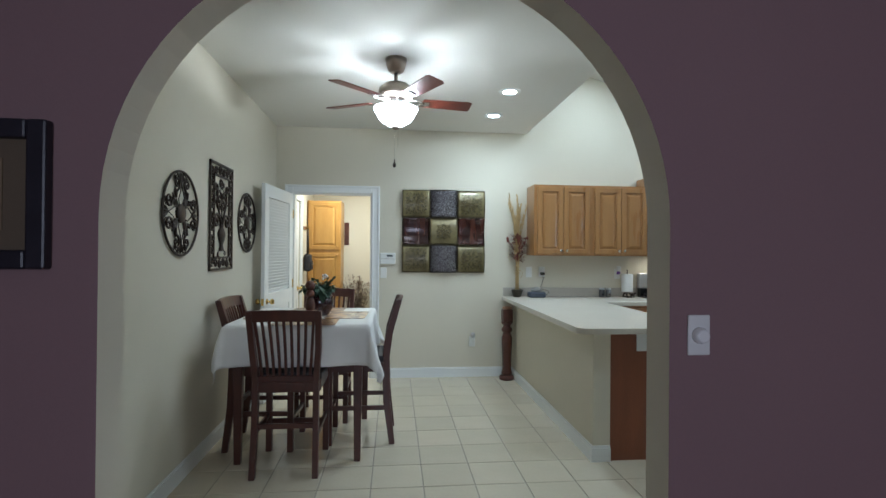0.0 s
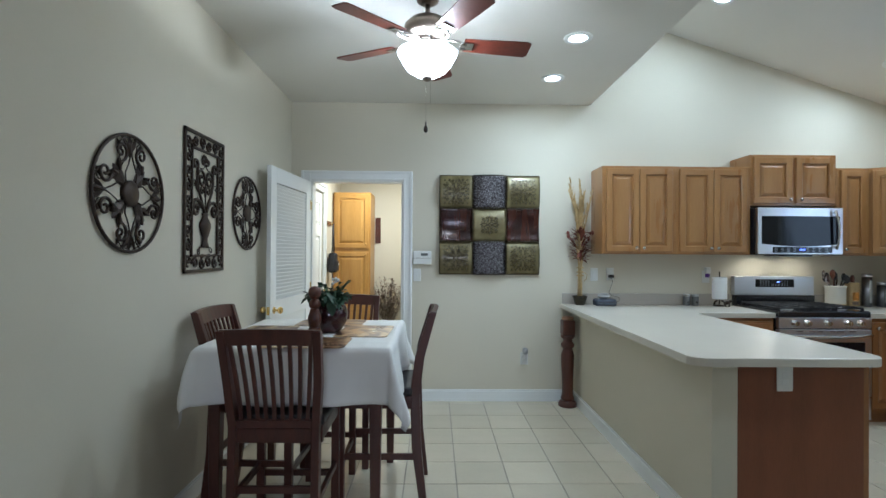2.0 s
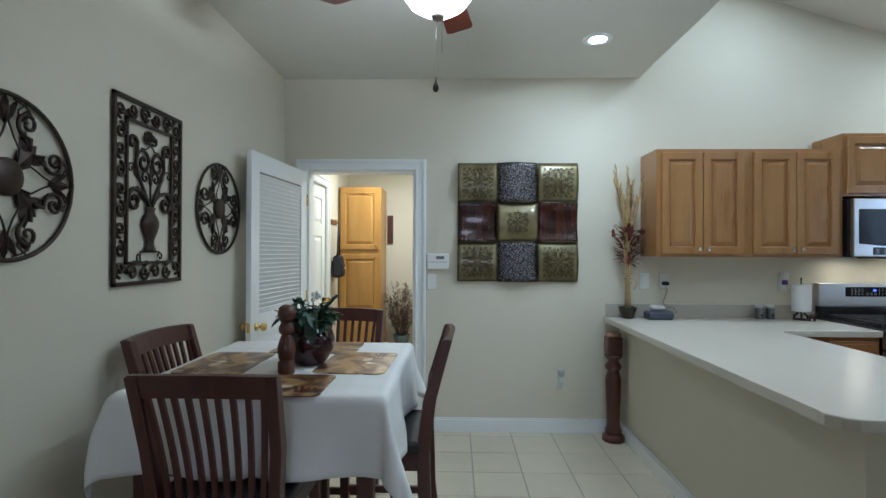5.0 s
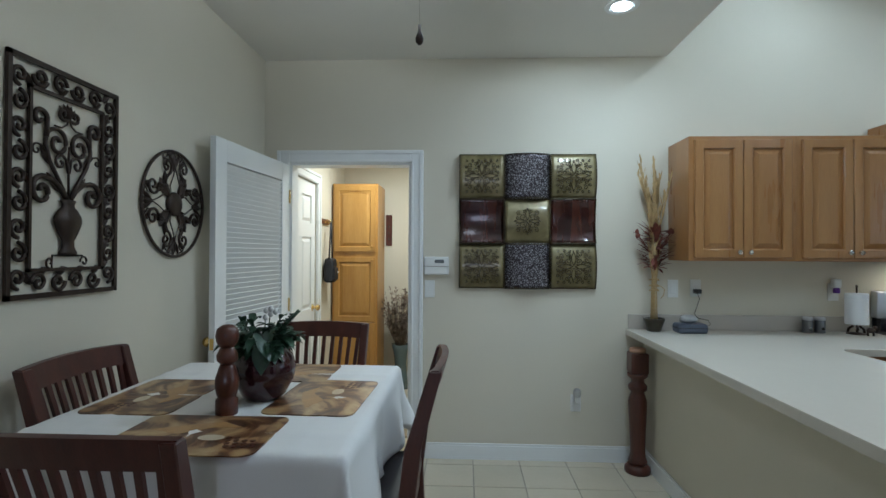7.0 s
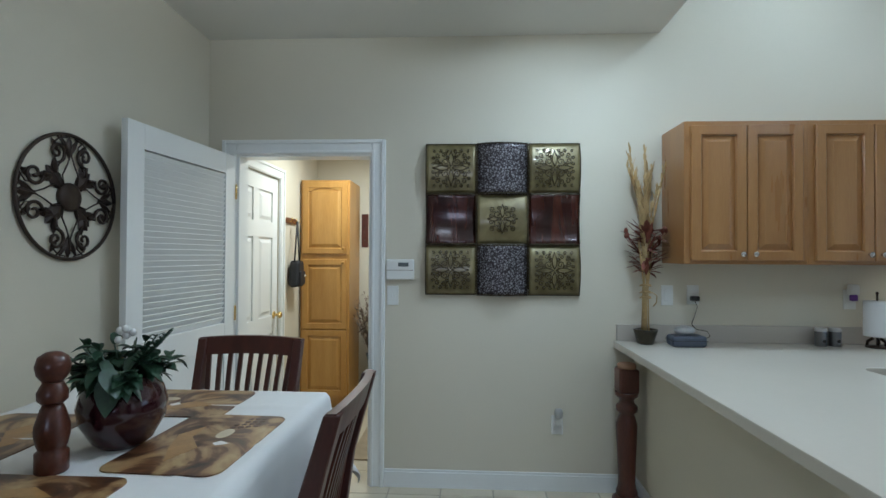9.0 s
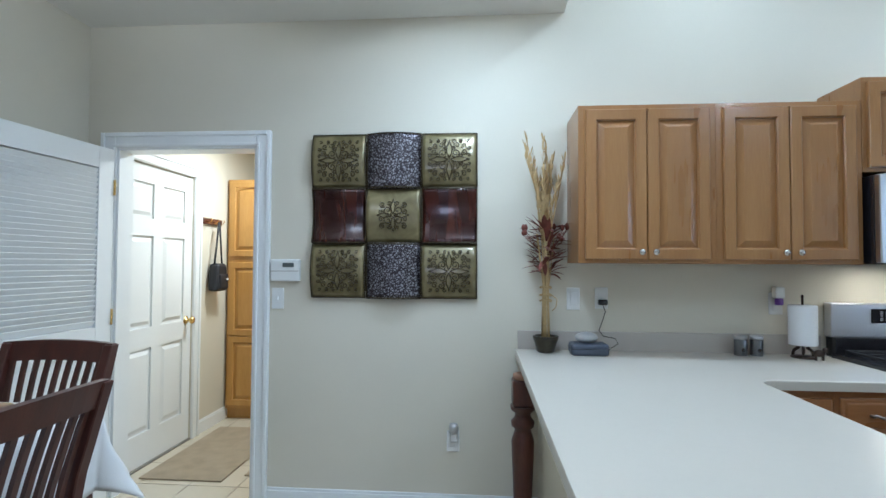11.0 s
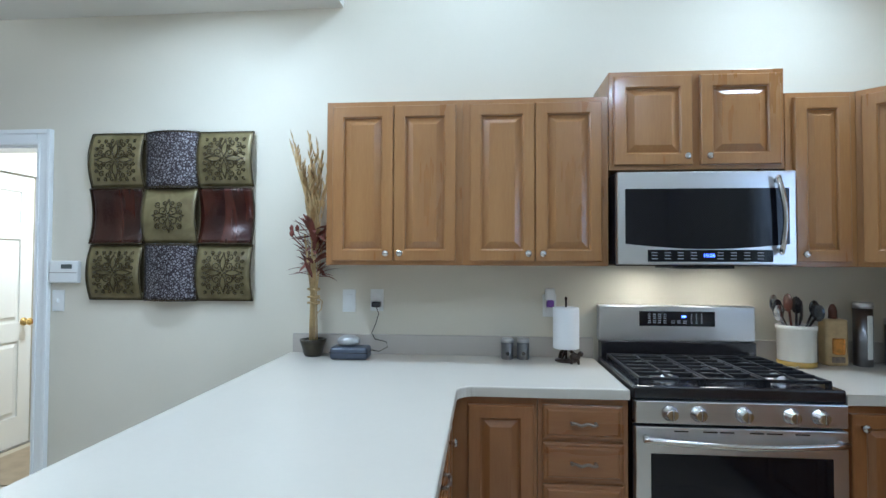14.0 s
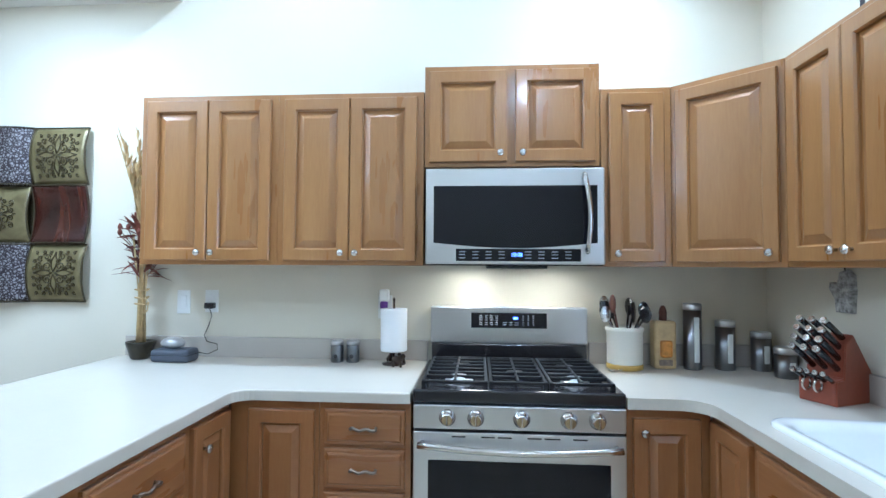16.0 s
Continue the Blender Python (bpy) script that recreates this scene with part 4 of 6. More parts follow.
plate("wall_outlet", "white double outlet with a charger plugged in", "outlet", 1.735, 1.185, 0.07, 0.115, SOCKET)
ch = thing("charger_plug", pose(1.735, W - 0.009, 1.165), "black charger plug with a thin cable to the counter", "charger")
part("plug", boxed(-0.022, 0.026, -0.035, 0, -0.016, 0.014, 0.006), BLACK, ch)
part("cable", tube(bmesh.new(), [(0.0, -0.02, -0.01), (0.015, -0.02, -0.05), (0.0, -0.02, -0.10), (-0.02, -0.025, -0.15), (0.0, -0.035, -0.18), (0.06, -0.045, -0.19), (0.07, -0.06, -0.215), (0.03, -0.08, -0.235), (-0.01, -0.09, -0.225)], 0.0022, 6), BLACK, ch)
plate("switch_plate", "white switch plate on the far wall", "switch", 1.585, 1.18, 0.07, 0.12, [("rocker", 0, 0, 0.033, 0.066, 0.003, PORCELAIN)])
plate("wall_outlet", "white outlet above the worktop by the stove", "outlet", 2.635, 1.165, 0.07, 0.115, SOCKET)
af = thing("air_freshener", pose(2.635, W - 0.010, 1.19), "plug-in air freshener with violet liquid", "air freshener")
part("body", boxed(-0.024, 0.024, -0.045, 0, 0.005, 0.065, 0.010, 3), PLASTIC, af)
part("vial", turned([(0.018, -0.03), (0.020, -0.025), (0.020, 0.0), (0.012, 0.008)], 14, (0, -0.026, 0)), VIOLET, af)
plate("switch_plate", "white single switch plate below the thermostat", "switch", -0.065, 1.165, 0.07, 0.118, [("toggle", 0, 0, 0.010, 0.022, 0.010, PORCELAIN)])
th = thing("thermostat", pose(-0.018, W, 1.325), "white thermostat with a small grey display", "thermostat")
part("case", boxed(-0.085, 0.085, -0.030, 0, -0.062, 0.062, 0.008, 3), PLASTIC, th)
part("display", boxed(-0.012, 0.052, -0.0325, -0.029, 0.018, 0.042, 0.001), mat("lcd_grey", (0.10, 0.11, 0.10), 0.3), th)
part("door_line", boxed(-0.080, 0.080, -0.031, -0.029, -0.006, -0.003), GREYDRY, th)
ou = plate("wall_outlet", "white outlet on the wooden end panel", "outlet", 1.735, 0.80, 0.075, 0.12, SOCKET, y=PEND)
dm = plate("dimmer_switch", "white dimmer plate with a round knob on the mauve wall", "switch", 0.863, 1.189, 0.062, 0.108, [], y=AY0)
part("knob", moved(turned([(0.022, 0), (0.022, 0.008), (0.018, 0.020), (0.014, 0.022)], 20), pose(0, -0.007, 0, 90, 0, 0)), PORCELAIN, dm)

# charging dock on the counter
ra = thing("charging_dock", pose(1.635, W - 0.15, TOP), "slate blue case with a silver gadget on top", "electronics")
part("case", boxed(-0.095, 0.095, -0.055, 0.055, 0, 0.062, 0.018, 4), SLATEBLUE, ra)
part("seam", boxed(-0.096, 0.096, -0.056, 0.056, 0.033, 0.036, 0.001), BLACK, ra)
bm = bmesh.new()
bmesh.ops.create_uvsphere(bm, u_segments=20, v_segments=12, radius=0.058, matrix=pose(-0.01, 0, 0.088) @ Matrix.Diagonal((1.0, 0.7, 0.48, 1)))
part("gadget", bm, SILVER, ra, "rounded silver gadget")

# ---- dining area ----


def dining_chair():
    """Counter-height chair, front towards +y, its base centre at the origin."""
    c = thing("dining_chair", pose(0, 0, 0), "dark cherry slat-back chair with a black leather seat", "chair", "chairs round the table")
    for s in (-1, 1):
        # back post: foot, seat, leaning top
        bm = bmesh.new()
        prof = [(-0.245, 0.0, 0.19), (-0.205, 0.30, 0.186), (-0.195, 0.58, 0.184), (-0.22, 0.78, 0.200), (-0.29, 1.015, 0.207)]
        rings = []
        for y, z, x in prof:
            hw, hd = 0.018, 0.026 if 0.2 < z < 0.9 else 0.020
            rings.append([bm.verts.new((s * x + a * hw, y + b * hd, z)) for a, b in ((-1, -1), (1, -1), (1, 1), (-1, 1))])
        for r0, r1 in zip(rings, rings[1:]):
            for i in range(4):
                bm.faces.new((r0[i], r0[(i + 1) % 4], r1[(i + 1) % 4], r1[i]))
        bm.faces.new(rings[0][::-1]), bm.faces.new(rings[-1])
        bmesh.ops.bevel(bm, geom=bm.edges[:], offset=0.003, segments=1, affect="EDGES")
        part("back_post", bm, CHERRY, c)
        part("leg", boxed(s * 0.195 - 0.02, s * 0.195 + 0.02, 0.185, 0.225, 0, 0.57, 0.003), CHERRY, c)
        part("stretcher", boxed(s * 0.195 - 0.010, s * 0.195 + 0.010, -0.20, 0.19, 0.24, 0.272, 0.003), CHERRY, c)
        part("seat_rail", boxed(s * 0.195 - 0.014, s * 0.195 + 0.014, -0.18, 0.19, 0.51, 0.575, 0.003), CHERRY, c)
    for y in (-0.195, 0.205):
        part("stretcher", boxed(-0.18, 0.18, y - 0.010, y + 0.010, 0.19 if y > 0 else 0.285, 0.222 if y > 0 else 0.317, 0.003), CHERRY, c)
        part("seat_rail", boxed(-0.18, 0.18, y - 0.014, y + 0.014, 0.51, 0.575, 0.003), CHERRY, c)
    part("seat", boxed(-0.215, 0.215, -0.182, 0.24, 0.575, 0.622, 0.016, 3), SEAT, c, "black leather seat pad")
    # curved top rail
    bm = bmesh.new()
    n = 10
    rows = []
    for i in range(n + 1):
        u = -1 + 2 * i / n
        x, bow = 0.222 * u, -0.022 * (1 - u * u)
        crown = 0.008 * (1 - u * u)
        rows.append([bm.verts.new((x, y + bow, z)) for y, z in ((-0.280, 0.948 + crown), (-0.256, 0.948 + crown), (-0.276, 1.018 + crown), (-0.300, 1.018 + crown))])
    for a, b in zip(rows, rows[1:]):
        for k in range(4):
            bm.faces.new((a[k], a[(k + 1) % 4], b[(k + 1) % 4], b[k]))
    bm.faces.new(rows[0][::-1]), bm.faces.new(rows[-1])
    bmesh.ops.recalc_face_normals(bm, faces=bm.faces[:])
    part("top_rail", bm, CHERRY, c)
    part("lower_rail", boxed(-0.175, 0.175, -0.216, -0.186, 0.577, 0.612, 0.004), CHERRY, c)
    for i in range(9):
        u = -1 + 2 * (i + 0.5) / 9
        bow = -0.020 * (1 - u * u)
        bm = bmesh.new()
        rings = []
        for k in range(7):
            f = k / 6
            x = u * (0.165 + 0.032 * f)
            y, z = -0.201 - 0.068 * f ** 1.5 + bow * f, 0.605 + 0.350 * f
            rings.append([bm.verts.new((x + a * 0.0085, y + b * 0.006, z)) for a, b in ((-1, -1), (1, -1), (1, 1), (-1, 1))])
        for r0, r1 in zip(rings, rings[1:]):
            for k in range(4):
                bm.faces.new((r0[k], r0[(k + 1) % 4], r1[(k + 1) % 4], r1[k]))
        part("slat", bm, CHERRY, c)
    return c


chair = dining_chair()
TALL = Matrix.Diagonal((1, 1, 1.018, 1))
chair.matrix_world = pose(-0.615, 3.80, 0) @ TALL
copy_thing(chair, pose(-0.20, 4.265, 0, 0, 0, 90) @ TALL)
copy_thing(chair, pose(-0.857, 4.18, 0, 0, 0, -92) @ TALL)
copy_thing(chair, pose(-0.53, 4.745, 0, 0, 0, 180) @ TALL)

# table, cloth and mats
TX0, TX1, TY0, TY1, TZ = -1.025, -0.12, 3.73, 4.70, 0.916
tb = thing("dining_table", pose(0, 0, 0), "dark cherry counter-height dining table under a white cloth", "table")
part("tabletop", boxed(TX0, TX1, TY0, TY1, TZ - 0.03, TZ, 0.006), CHERRY, tb)
bm = boxed(TX0 + 0.05, TX1 - 0.05, TY0 + 0.05, TY0 + 0.07, TZ - 0.12, TZ - 0.03)
box(bm, TX0 + 0.05, TX1 - 0.05, TY1 - 0.07, TY1 - 0.05, TZ - 0.12, TZ - 0.03)
box(bm, TX0 + 0.05, TX0 + 0.07, TY0 + 0.07, TY1 - 0.07, TZ - 0.12, TZ - 0.03)
box(bm, TX1 - 0.07, TX1 - 0.05, TY0 + 0.07, TY1 - 0.07, TZ - 0.12, TZ - 0.03)
part("apron", bm, CHERRY, tb)
for x in (TX0 + 0.065, TX1 - 0.065):
    for y in (TY0 + 0.065, TY1 - 0.065):
        bm = bmesh.new()
        bmesh.ops.create_cone(bm, cap_ends=True, segments=4, radius1=0.030, radius2=0.046, depth=TZ - 0.03, matrix=pose(x, y, (TZ - 0.03) / 2, 0, 0, 45))
        bmesh.ops.bevel(bm, geom=bm.edges[:], offset=0.004, segments=1, affect="EDGES")
        part("leg", bm, CHERRY, tb)


def tablecloth(x0, x1, y0, y1, z, hang):
    """A square cloth that lies on a table and falls in folds at the sides, with pointed corners."""
    bm = bmesh.new()
    cx, cy, a, b = (x0 + x1) / 2, (y0 + y1) / 2, (x1 - x0) / 2 + 0.006, (y1 - y0) / 2 + 0.006
    n = 76
    grid = []
    for i in range(n + 1):
        row = []
        for j in range(n + 1):
            u = (-1 + 2 * i / n) * (a + hang)
            v = (-1 + 2 * j / n) * (b + hang)
            ou, ov = max(0.0, abs(u) - a), max(0.0, abs(v) - b)
            su, sv = (1 if u > 0 else -1), (1 if v > 0 else -1)
            bx, by = max(-a, min(a, u)), max(-b, min(b, v))
            if ou == 0 and ov == 0:
                crease = sum(math.exp(-((u - c) / 0.014) ** 2) for c in (-0.31, 0.02, 0.33)) + sum(math.exp(-((v - c) / 0.014) ** 2) for c in (-0.36, -0.02, 0.30))
                p = (u, v, z + 0.004 + 0.0032 * crease + 0.0022 * noise.noise((u * 5, v * 5, 1)) + 0.0012 * noise.noise((u * 14, v * 14, 4)))
            else:
                r = math.hypot(ou, ov)
                phi = math.atan2(ov, ou)
                corner = math.sin(2 * phi)
                s = v if ou > ov else u
                fold = 0.030 * math.sin(s * 15 + 1.3 * su + 2.1 * sv) + 0.020 * noise.noise((u * 4, v * 4, 3)) + 0.010 * noise.noise((u * 13, v * 9, 7))
                out = min(r, 0.012) + (0.016 + fold * 0.9) * (r / hang) + corner * 0.20 * r
                drop = r * (1 - 0.02 * corner) if r > 0.012 else r * 0.6
                p = (bx + su * out * math.cos(phi), by + sv * out * math.sin(phi), z + 0.004 - drop)
            row.append(bm.verts.new((cx + p[0], cy + p[1], p[2])))
        grid.append(row)
    for i in range(n):
        for j in range(n):
            bm.faces.new((grid[i][j], grid[i + 1][j], grid[i + 1][j + 1], grid[i][j + 1])).smooth = True
    return bm


cl = thing("tablecloth", pose(0, 0, 0), "white linen tablecloth draped over the table with hanging corners", "tablecloth")
ob = part("cloth", tablecloth(TX0, TX1, TY0, TY1, TZ, 0.265), CLOTH, cl)
sol = ob.modifiers.new("thickness", "SOLIDIFY")
sol.thickness, sol.offset = 0.002, 1


def print_material():
    """Sepia still-life print: warm ground with blots of brown, cream and rust."""
    m = bpy.data.materials.new("placemat_print")
    m.use_nodes = True
    n, l = m.node_tree.nodes, m.node_tree.links
    tc, big, vor = n.new("ShaderNodeTexCoord"), n.new("ShaderNodeTexNoise"), n.new("ShaderNodeTexVoronoi")
    big.inputs["Scale"].default_value, big.inputs["Detail"].default_value, big.inputs["Distortion"].default_value = 6.5, 6, 1.6
    vor.inputs["Scale"].default_value = 16
    l.new(tc.outputs["Object"], big.inputs[0]), l.new(tc.outputs["Object"], vor.inputs[0])
    r = n.new("ShaderNodeValToRGB")
    els = r.color_ramp.elements
    els[0].position, els[0].color = 0.34, (0.022, 0.010, 0.006, 1)
    els[1].position, els[1].color = 0.75, (0.50, 0.38, 0.22, 1)
    for pos, col in ((0.45, (0.12, 0.05, 0.02, 1)), (0.515, (0.30, 0.175, 0.075, 1)), (0.6, (0.40, 0.27, 0.12, 1))):
        e = els.new(pos)
        e.color = col
    l.new(big.outputs[0], r.inputs[0])
    mx = n.new("ShaderNodeMix")
    mx.data_type = "RGBA"
    rr = n.new("ShaderNodeMapRange")
    rr.inputs[1].default_value, rr.inputs[2].default_value, rr.inputs[3].default_value, rr.inputs[4].default_value = 0.0, 0.25, 0.35, 0.0
    l.new(vor.outputs["Distance"], rr.inputs[0]), l.new(rr.outputs[0], mx.inputs[0])
    l.new(r.outputs[0], mx.inputs[6])
    mx.inputs[7].default_value = (0.16, 0.05, 0.03, 1)
    b = n["Principled BSDF"]
    l.new(mx.outputs[2], b.inputs["Base Color"])
    b.inputs["Roughness"].default_value = 0.32
    return m


MATPRINT = print_material()
EGG = mat("cream_ink", (0.52, 0.44, 0.31), 0.35, vary=0.08)
INK = mat("dark_ink", (0.070, 0.020, 0.014), 0.35, vary=0.3, scale=30)
OCHRE = mat("ochre_ink", (0.36, 0.20, 0.07), 0.35, vary=0.2, scale=14)


def placemat(m):
    p = thing("placemat", m, "glossy placemat printed with a brown still life", "placemat", "placemats on the table")
    r, w, h = 0.035, 0.205, 0.145
    ol = arc(w - r, h - r, r, 0, 90, 4) + arc(-w + r, h - r, r, 90, 180, 4) + arc(-w + r, -h + r, r, 180, 270, 4) + arc(w - r, -h + r, r, 270, 360, 4)
    part("sheet", prism(bmesh.new(), ol, 0, 0.003), MATPRINT, p)
    bm = bmesh.new()
    prism(bm, [(0.035 * math.cos(a * 0.393) + 0.05, 0.020 * math.sin(a * 0.393) - 0.03) for a in range(16)], 0.003, 0.0036)
    part("printed_egg", bm, EGG, p)
    berry = None
    for k in range(14):
        ax, ay = 0.115 + 0.022 * (k % 4) - 0.006 * (k // 4), -0.085 + 0.019 * (k // 4)
        if berry is None:
            berry = part("printed_berry", prism(bmesh.new(), [(0.0085 * math.cos(a * 1.047), 0.0085 * math.sin(a * 1.047)) for a in range(6)], 0.003, 0.0036), INK, p)
            berry.location = (ax, ay, 0)
        else:
            ob = new("printed_berry", berry.data)
            ob.parent, ob.location = p, (ax, ay, 0)
    bm = bmesh.new()
    prism(bm, [(-0.14, 0.02), (-0.05, -0.01), (0.02, 0.045), (0.10, 0.05), (0.03, 0.09), (-0.06, 0.06)], 0.003, 0.0034)
    part("printed_leaf", bm, OCHRE, p)
    return p


MZ = TZ + 0.0065
pm = placemat(pose(-0.295, 4.215, MZ, 0, 0, 88))
copy_thing(pm, pose(-0.535, 3.845, MZ, 0, 0, 0))
copy_thing(pm, pose(-0.855, 4.19, MZ, 0, 0, -90))
copy_thing(pm, pose(-0.555, 4.54, MZ, 0, 0, 180))

# pepper mill
pmil = thing("pepper_mill", pose(-0.54, 4.015, MZ) @ Matrix.Diagonal((0.86, 0.86, 1, 1)), "dark turned wooden pepper mill on the table", "pepper mill")
part("base", turned([(0.036, 0), (0.038, 0.004), (0.038, 0.045), (0.030, 0.052), (0.034, 0.060), (0.040, 0.085), (0.040, 0.105), (0.028, 0.140), (0.022, 0.152)], 24), MILLWOOD, pmil)
part("neck", turned([(0.024, 0.153), (0.034, 0.162), (0.035, 0.180), (0.026, 0.196), (0.022, 0.202)], 24), MILLWOOD, pmil)
part("head", turned([(0.024, 0.203), (0.036, 0.218), (0.040, 0.238), (0.034, 0.258), (0.018, 0.268), (0.006, 0.270)], 24), MILLWOOD, pmil)

# potted plant
plant = thing("potted_plant", pose(-0.495, 4.185, MZ), "leafy green plant with white berries in a round maroon pot", "plant")
part("pot", turned([(0.055, 0), (0.075, 0.015), (0.105, 0.065), (0.112, 0.105), (0.100, 0.145), (0.080, 0.165), (0.086, 0.175), (0.078, 0.176), (0.072, 0.160)], 28), MAROON, plant, "round glossy maroon pot")
part("soil", turned([(0.074, 0.158), (0.05, 0.168), (0.01, 0.17)], 16), SOIL, plant)


def leaf(bm, base, way, length, width, droop=0.3):
    """A folded pointed leaf."""
    way = Vector(way).normalized()
    side = way.cross(Vector((0, 0, 1)))
    side = side.normalized() if side.length > 1e-3 else Vector((1, 0, 0))
    rows = []
    for k in range(6):
        f = k / 5
        c = Vector(base) + way * length * f - Vector((0, 0, 1)) * droop * length * f * f
        hw = width * math.sin(math.pi * min(0.999, 0.06 + 0.94 * f)) ** 0.8
        up = Vector((0, 0, 1)) * hw * 0.35
        rows.append((bm.verts.new(c - side * hw + up), bm.verts.new(c), bm.verts.new(c + side * hw + up)))
    for a, b in zip(rows, rows[1:]):
        bm.faces.new((a[0], a[1], b[1], b[0])).smooth = True
        bm.faces.new((a[1], a[2], b[2], b[1])).smooth = True


random.seed(11)
stems, crown, fern = bmesh.new(), bmesh.new(), bmesh.new()
for i in range(50):
    a, tilt = random.uniform(0, 6.283), random.uniform(0.1, 1.25)
    ln = random.uniform(0.05, 0.125)
    d = Vector((math.cos(a) * math.sin(tilt), math.sin(a) * math.sin(tilt), math.cos(tilt)))
    base = Vector((0.035 * math.cos(a), 0.035 * math.sin(a), 0.155))
    tip = base + d * ln
    tube(stems, [base, base + d * ln * 0.5 + Vector((0, 0, 0.008)), tip], 0.0022, 5)
    for k in range(5):
        w = Vector((d.x + random.uniform(-0.8, 0.8), d.y + random.uniform(-0.8, 0.8), random.uniform(-0.35, 0.6)))
        leaf(crown, base + d * ln * random.uniform(0.45, 1), w, random.uniform(0.035, 0.065), random.uniform(0.011, 0.019), random.uniform(0.1, 0.6))
leaf(crown, (0.03, -0.09, 0.20), (0.1, -0.35, -0.9), 0.10, 0.034, 0.05)
leaf(crown, (0.02, -0.10, 0.21), (0.6, -0.3, -0.7), 0.08, 0.028, 0.05)
for a in (0.3, 0.55, 0.0, -0.4):
    d = Vector((math.cos(a) * 0.8, math.sin(a) * 0.6, 0.75)).normalized()
    p0 = Vector((0.02, 0, 0.19))
    tube(stems, [p0, p0 + d * 0.14], 0.0018, 5)
    for k in range(9):
        for s in (-1, 1):
            sd = d.cross(Vector((0, 0, 1))).normalized()
            leaf(fern, p0 + d * (0.03 + 0.0125 * k), d * 0.8 + sd * s, 0.045 - 0.002 * k, 0.0045, 0.1)
tagged(part("stem_bundle", stems, LEAFGREEN, plant), kind="stuff")
tagged(part("crown", crown, LEAFGREEN, plant, "dense dark green leaves"), kind="stuff")
tagged(part("fern_fronds", fern, LEAFGREEN, plant), kind="stuff")
for x, y, z in ((0.03, -0.06, 0.30), (0.045, -0.055, 0.288), (0.03, -0.065, 0.278), (0.048, -0.062, 0.305), (0.06, -0.05, 0.295)):
    part("berry", turned([(0.003, -0.010), (0.009, -0.005), (0.010, 0.001), (0.006, 0.008), (0.001, 0.010)], 10, (x, y, z)), PLASTIC, plant, "white berry")

plant.scale = (0.92, 0.92, 1.0)
# ---- ceiling fan ----
fan = thing("ceiling_fan", pose(FAN[0], FAN[1], 0.022), "pewter ceiling fan with five mahogany blades and a lit glass bowl", "ceiling fan")
part("canopy", turned([(0.030, 2.635), (0.055, 2.65), (0.072, 2.70), (0.076, 2.738)], 24), BRONZE, fan)
part("downrod", turned([(0.013, 2.575), (0.013, 2.64)], 12), BRONZE, fan)
part("motor", turned([(0.060, 2.455), (0.105, 2.470), (0.122, 2.495), (0.120, 2.525), (0.090, 2.555), (0.045, 2.572), (0.022, 2.582)], 32), BRONZE, fan)
part("switch_housing", turned([(0.050, 2.408), (0.062, 2.415), (0.062, 2.440), (0.050, 2.456)], 24), CHROME, fan)
bowl = bmesh.new()
pr = [(0.012, 2.262), (0.060, 2.270), (0.105, 2.298), (0.128, 2.330), (0.138, 2.352), (0.152, 2.372), (0.156, 2.386), (0.150, 2.392)]
rings = [[bowl.verts.new((r * math.cos(2 * math.pi * i / 36), r * math.sin(2 * math.pi * i / 36), z)) for i in range(36)] for r, z in pr]
for a, b in zip(rings, rings[1:]):
    for i in range(36):
        bowl.faces.new((a[i], a[(i + 1) % 36], b[(i + 1) % 36], b[i])).smooth = True
bowl.faces.new(rings[0][::-1])
part("glass_bowl", bowl, BULB, fan, "lit white frosted glass bowl")
part("bowl_rod", turned([(0.004, 2.262), (0.004, 2.41)], 8), CHROME, fan)
part("finial", turned([(0.006, 2.238), (0.022, 2.246), (0.026, 2.258), (0.018, 2.264)], 16), BRONZE, fan)
for i in range(5):
    a = 9 + 72 * i
    m = pose(0, 0, 2.442, 0, 0, a) @ pose(0, 0, 0, -12, 0, 0)
    bm = bmesh.new()
    ol = [(0.19, -0.050), (0.30, -0.056), (0.52, -0.066), (0.545, -0.055), (0.55, 0.045), (0.535, 0.062), (0.30, 0.056), (0.19, 0.050)]
    prism(bm, ol, -0.003, 0.004)
    part("blade", moved(bm, m), BLADE, fan)
    br = bmesh.new()
    for s in (-1, 1):
        tube(br, [(0.06, 0.012 * s, -0.004), (0.11, 0.045 * s, -0.008), (0.16, 0.040 * s, -0.009), (0.20, 0.014 * s, -0.009)], 0.007, 6)
    box(br, 0.17, 0.24, -0.030, 0.030, -0.010, -0.004, 0.002)
    part("blade_iron", moved(br, m), CHROME, fan)
part("pull_chain", tube(bmesh.new(), [(0.016, 0.0, 2.41), (0.016, -0.004, 2.24), (0.016, 0.0, 2.12)], 0.0009, 5), CHROME, fan)
part("pull_chain", tube(bmesh.new(), [(-0.006, 0.0, 2.25), (-0.006, 0.0, 2.03)], 0.0006, 4), CHROME, fan)
part("pull_knob", turned([(0.004, 1.974), (0.010, 1.980), (0.012, 1.992), (0.008, 2.004), (0.004, 2.012), (0.004, 2.030)], 14, (-0.006, 0, 0)), IRON, fan, "dark ball on the pull chain")

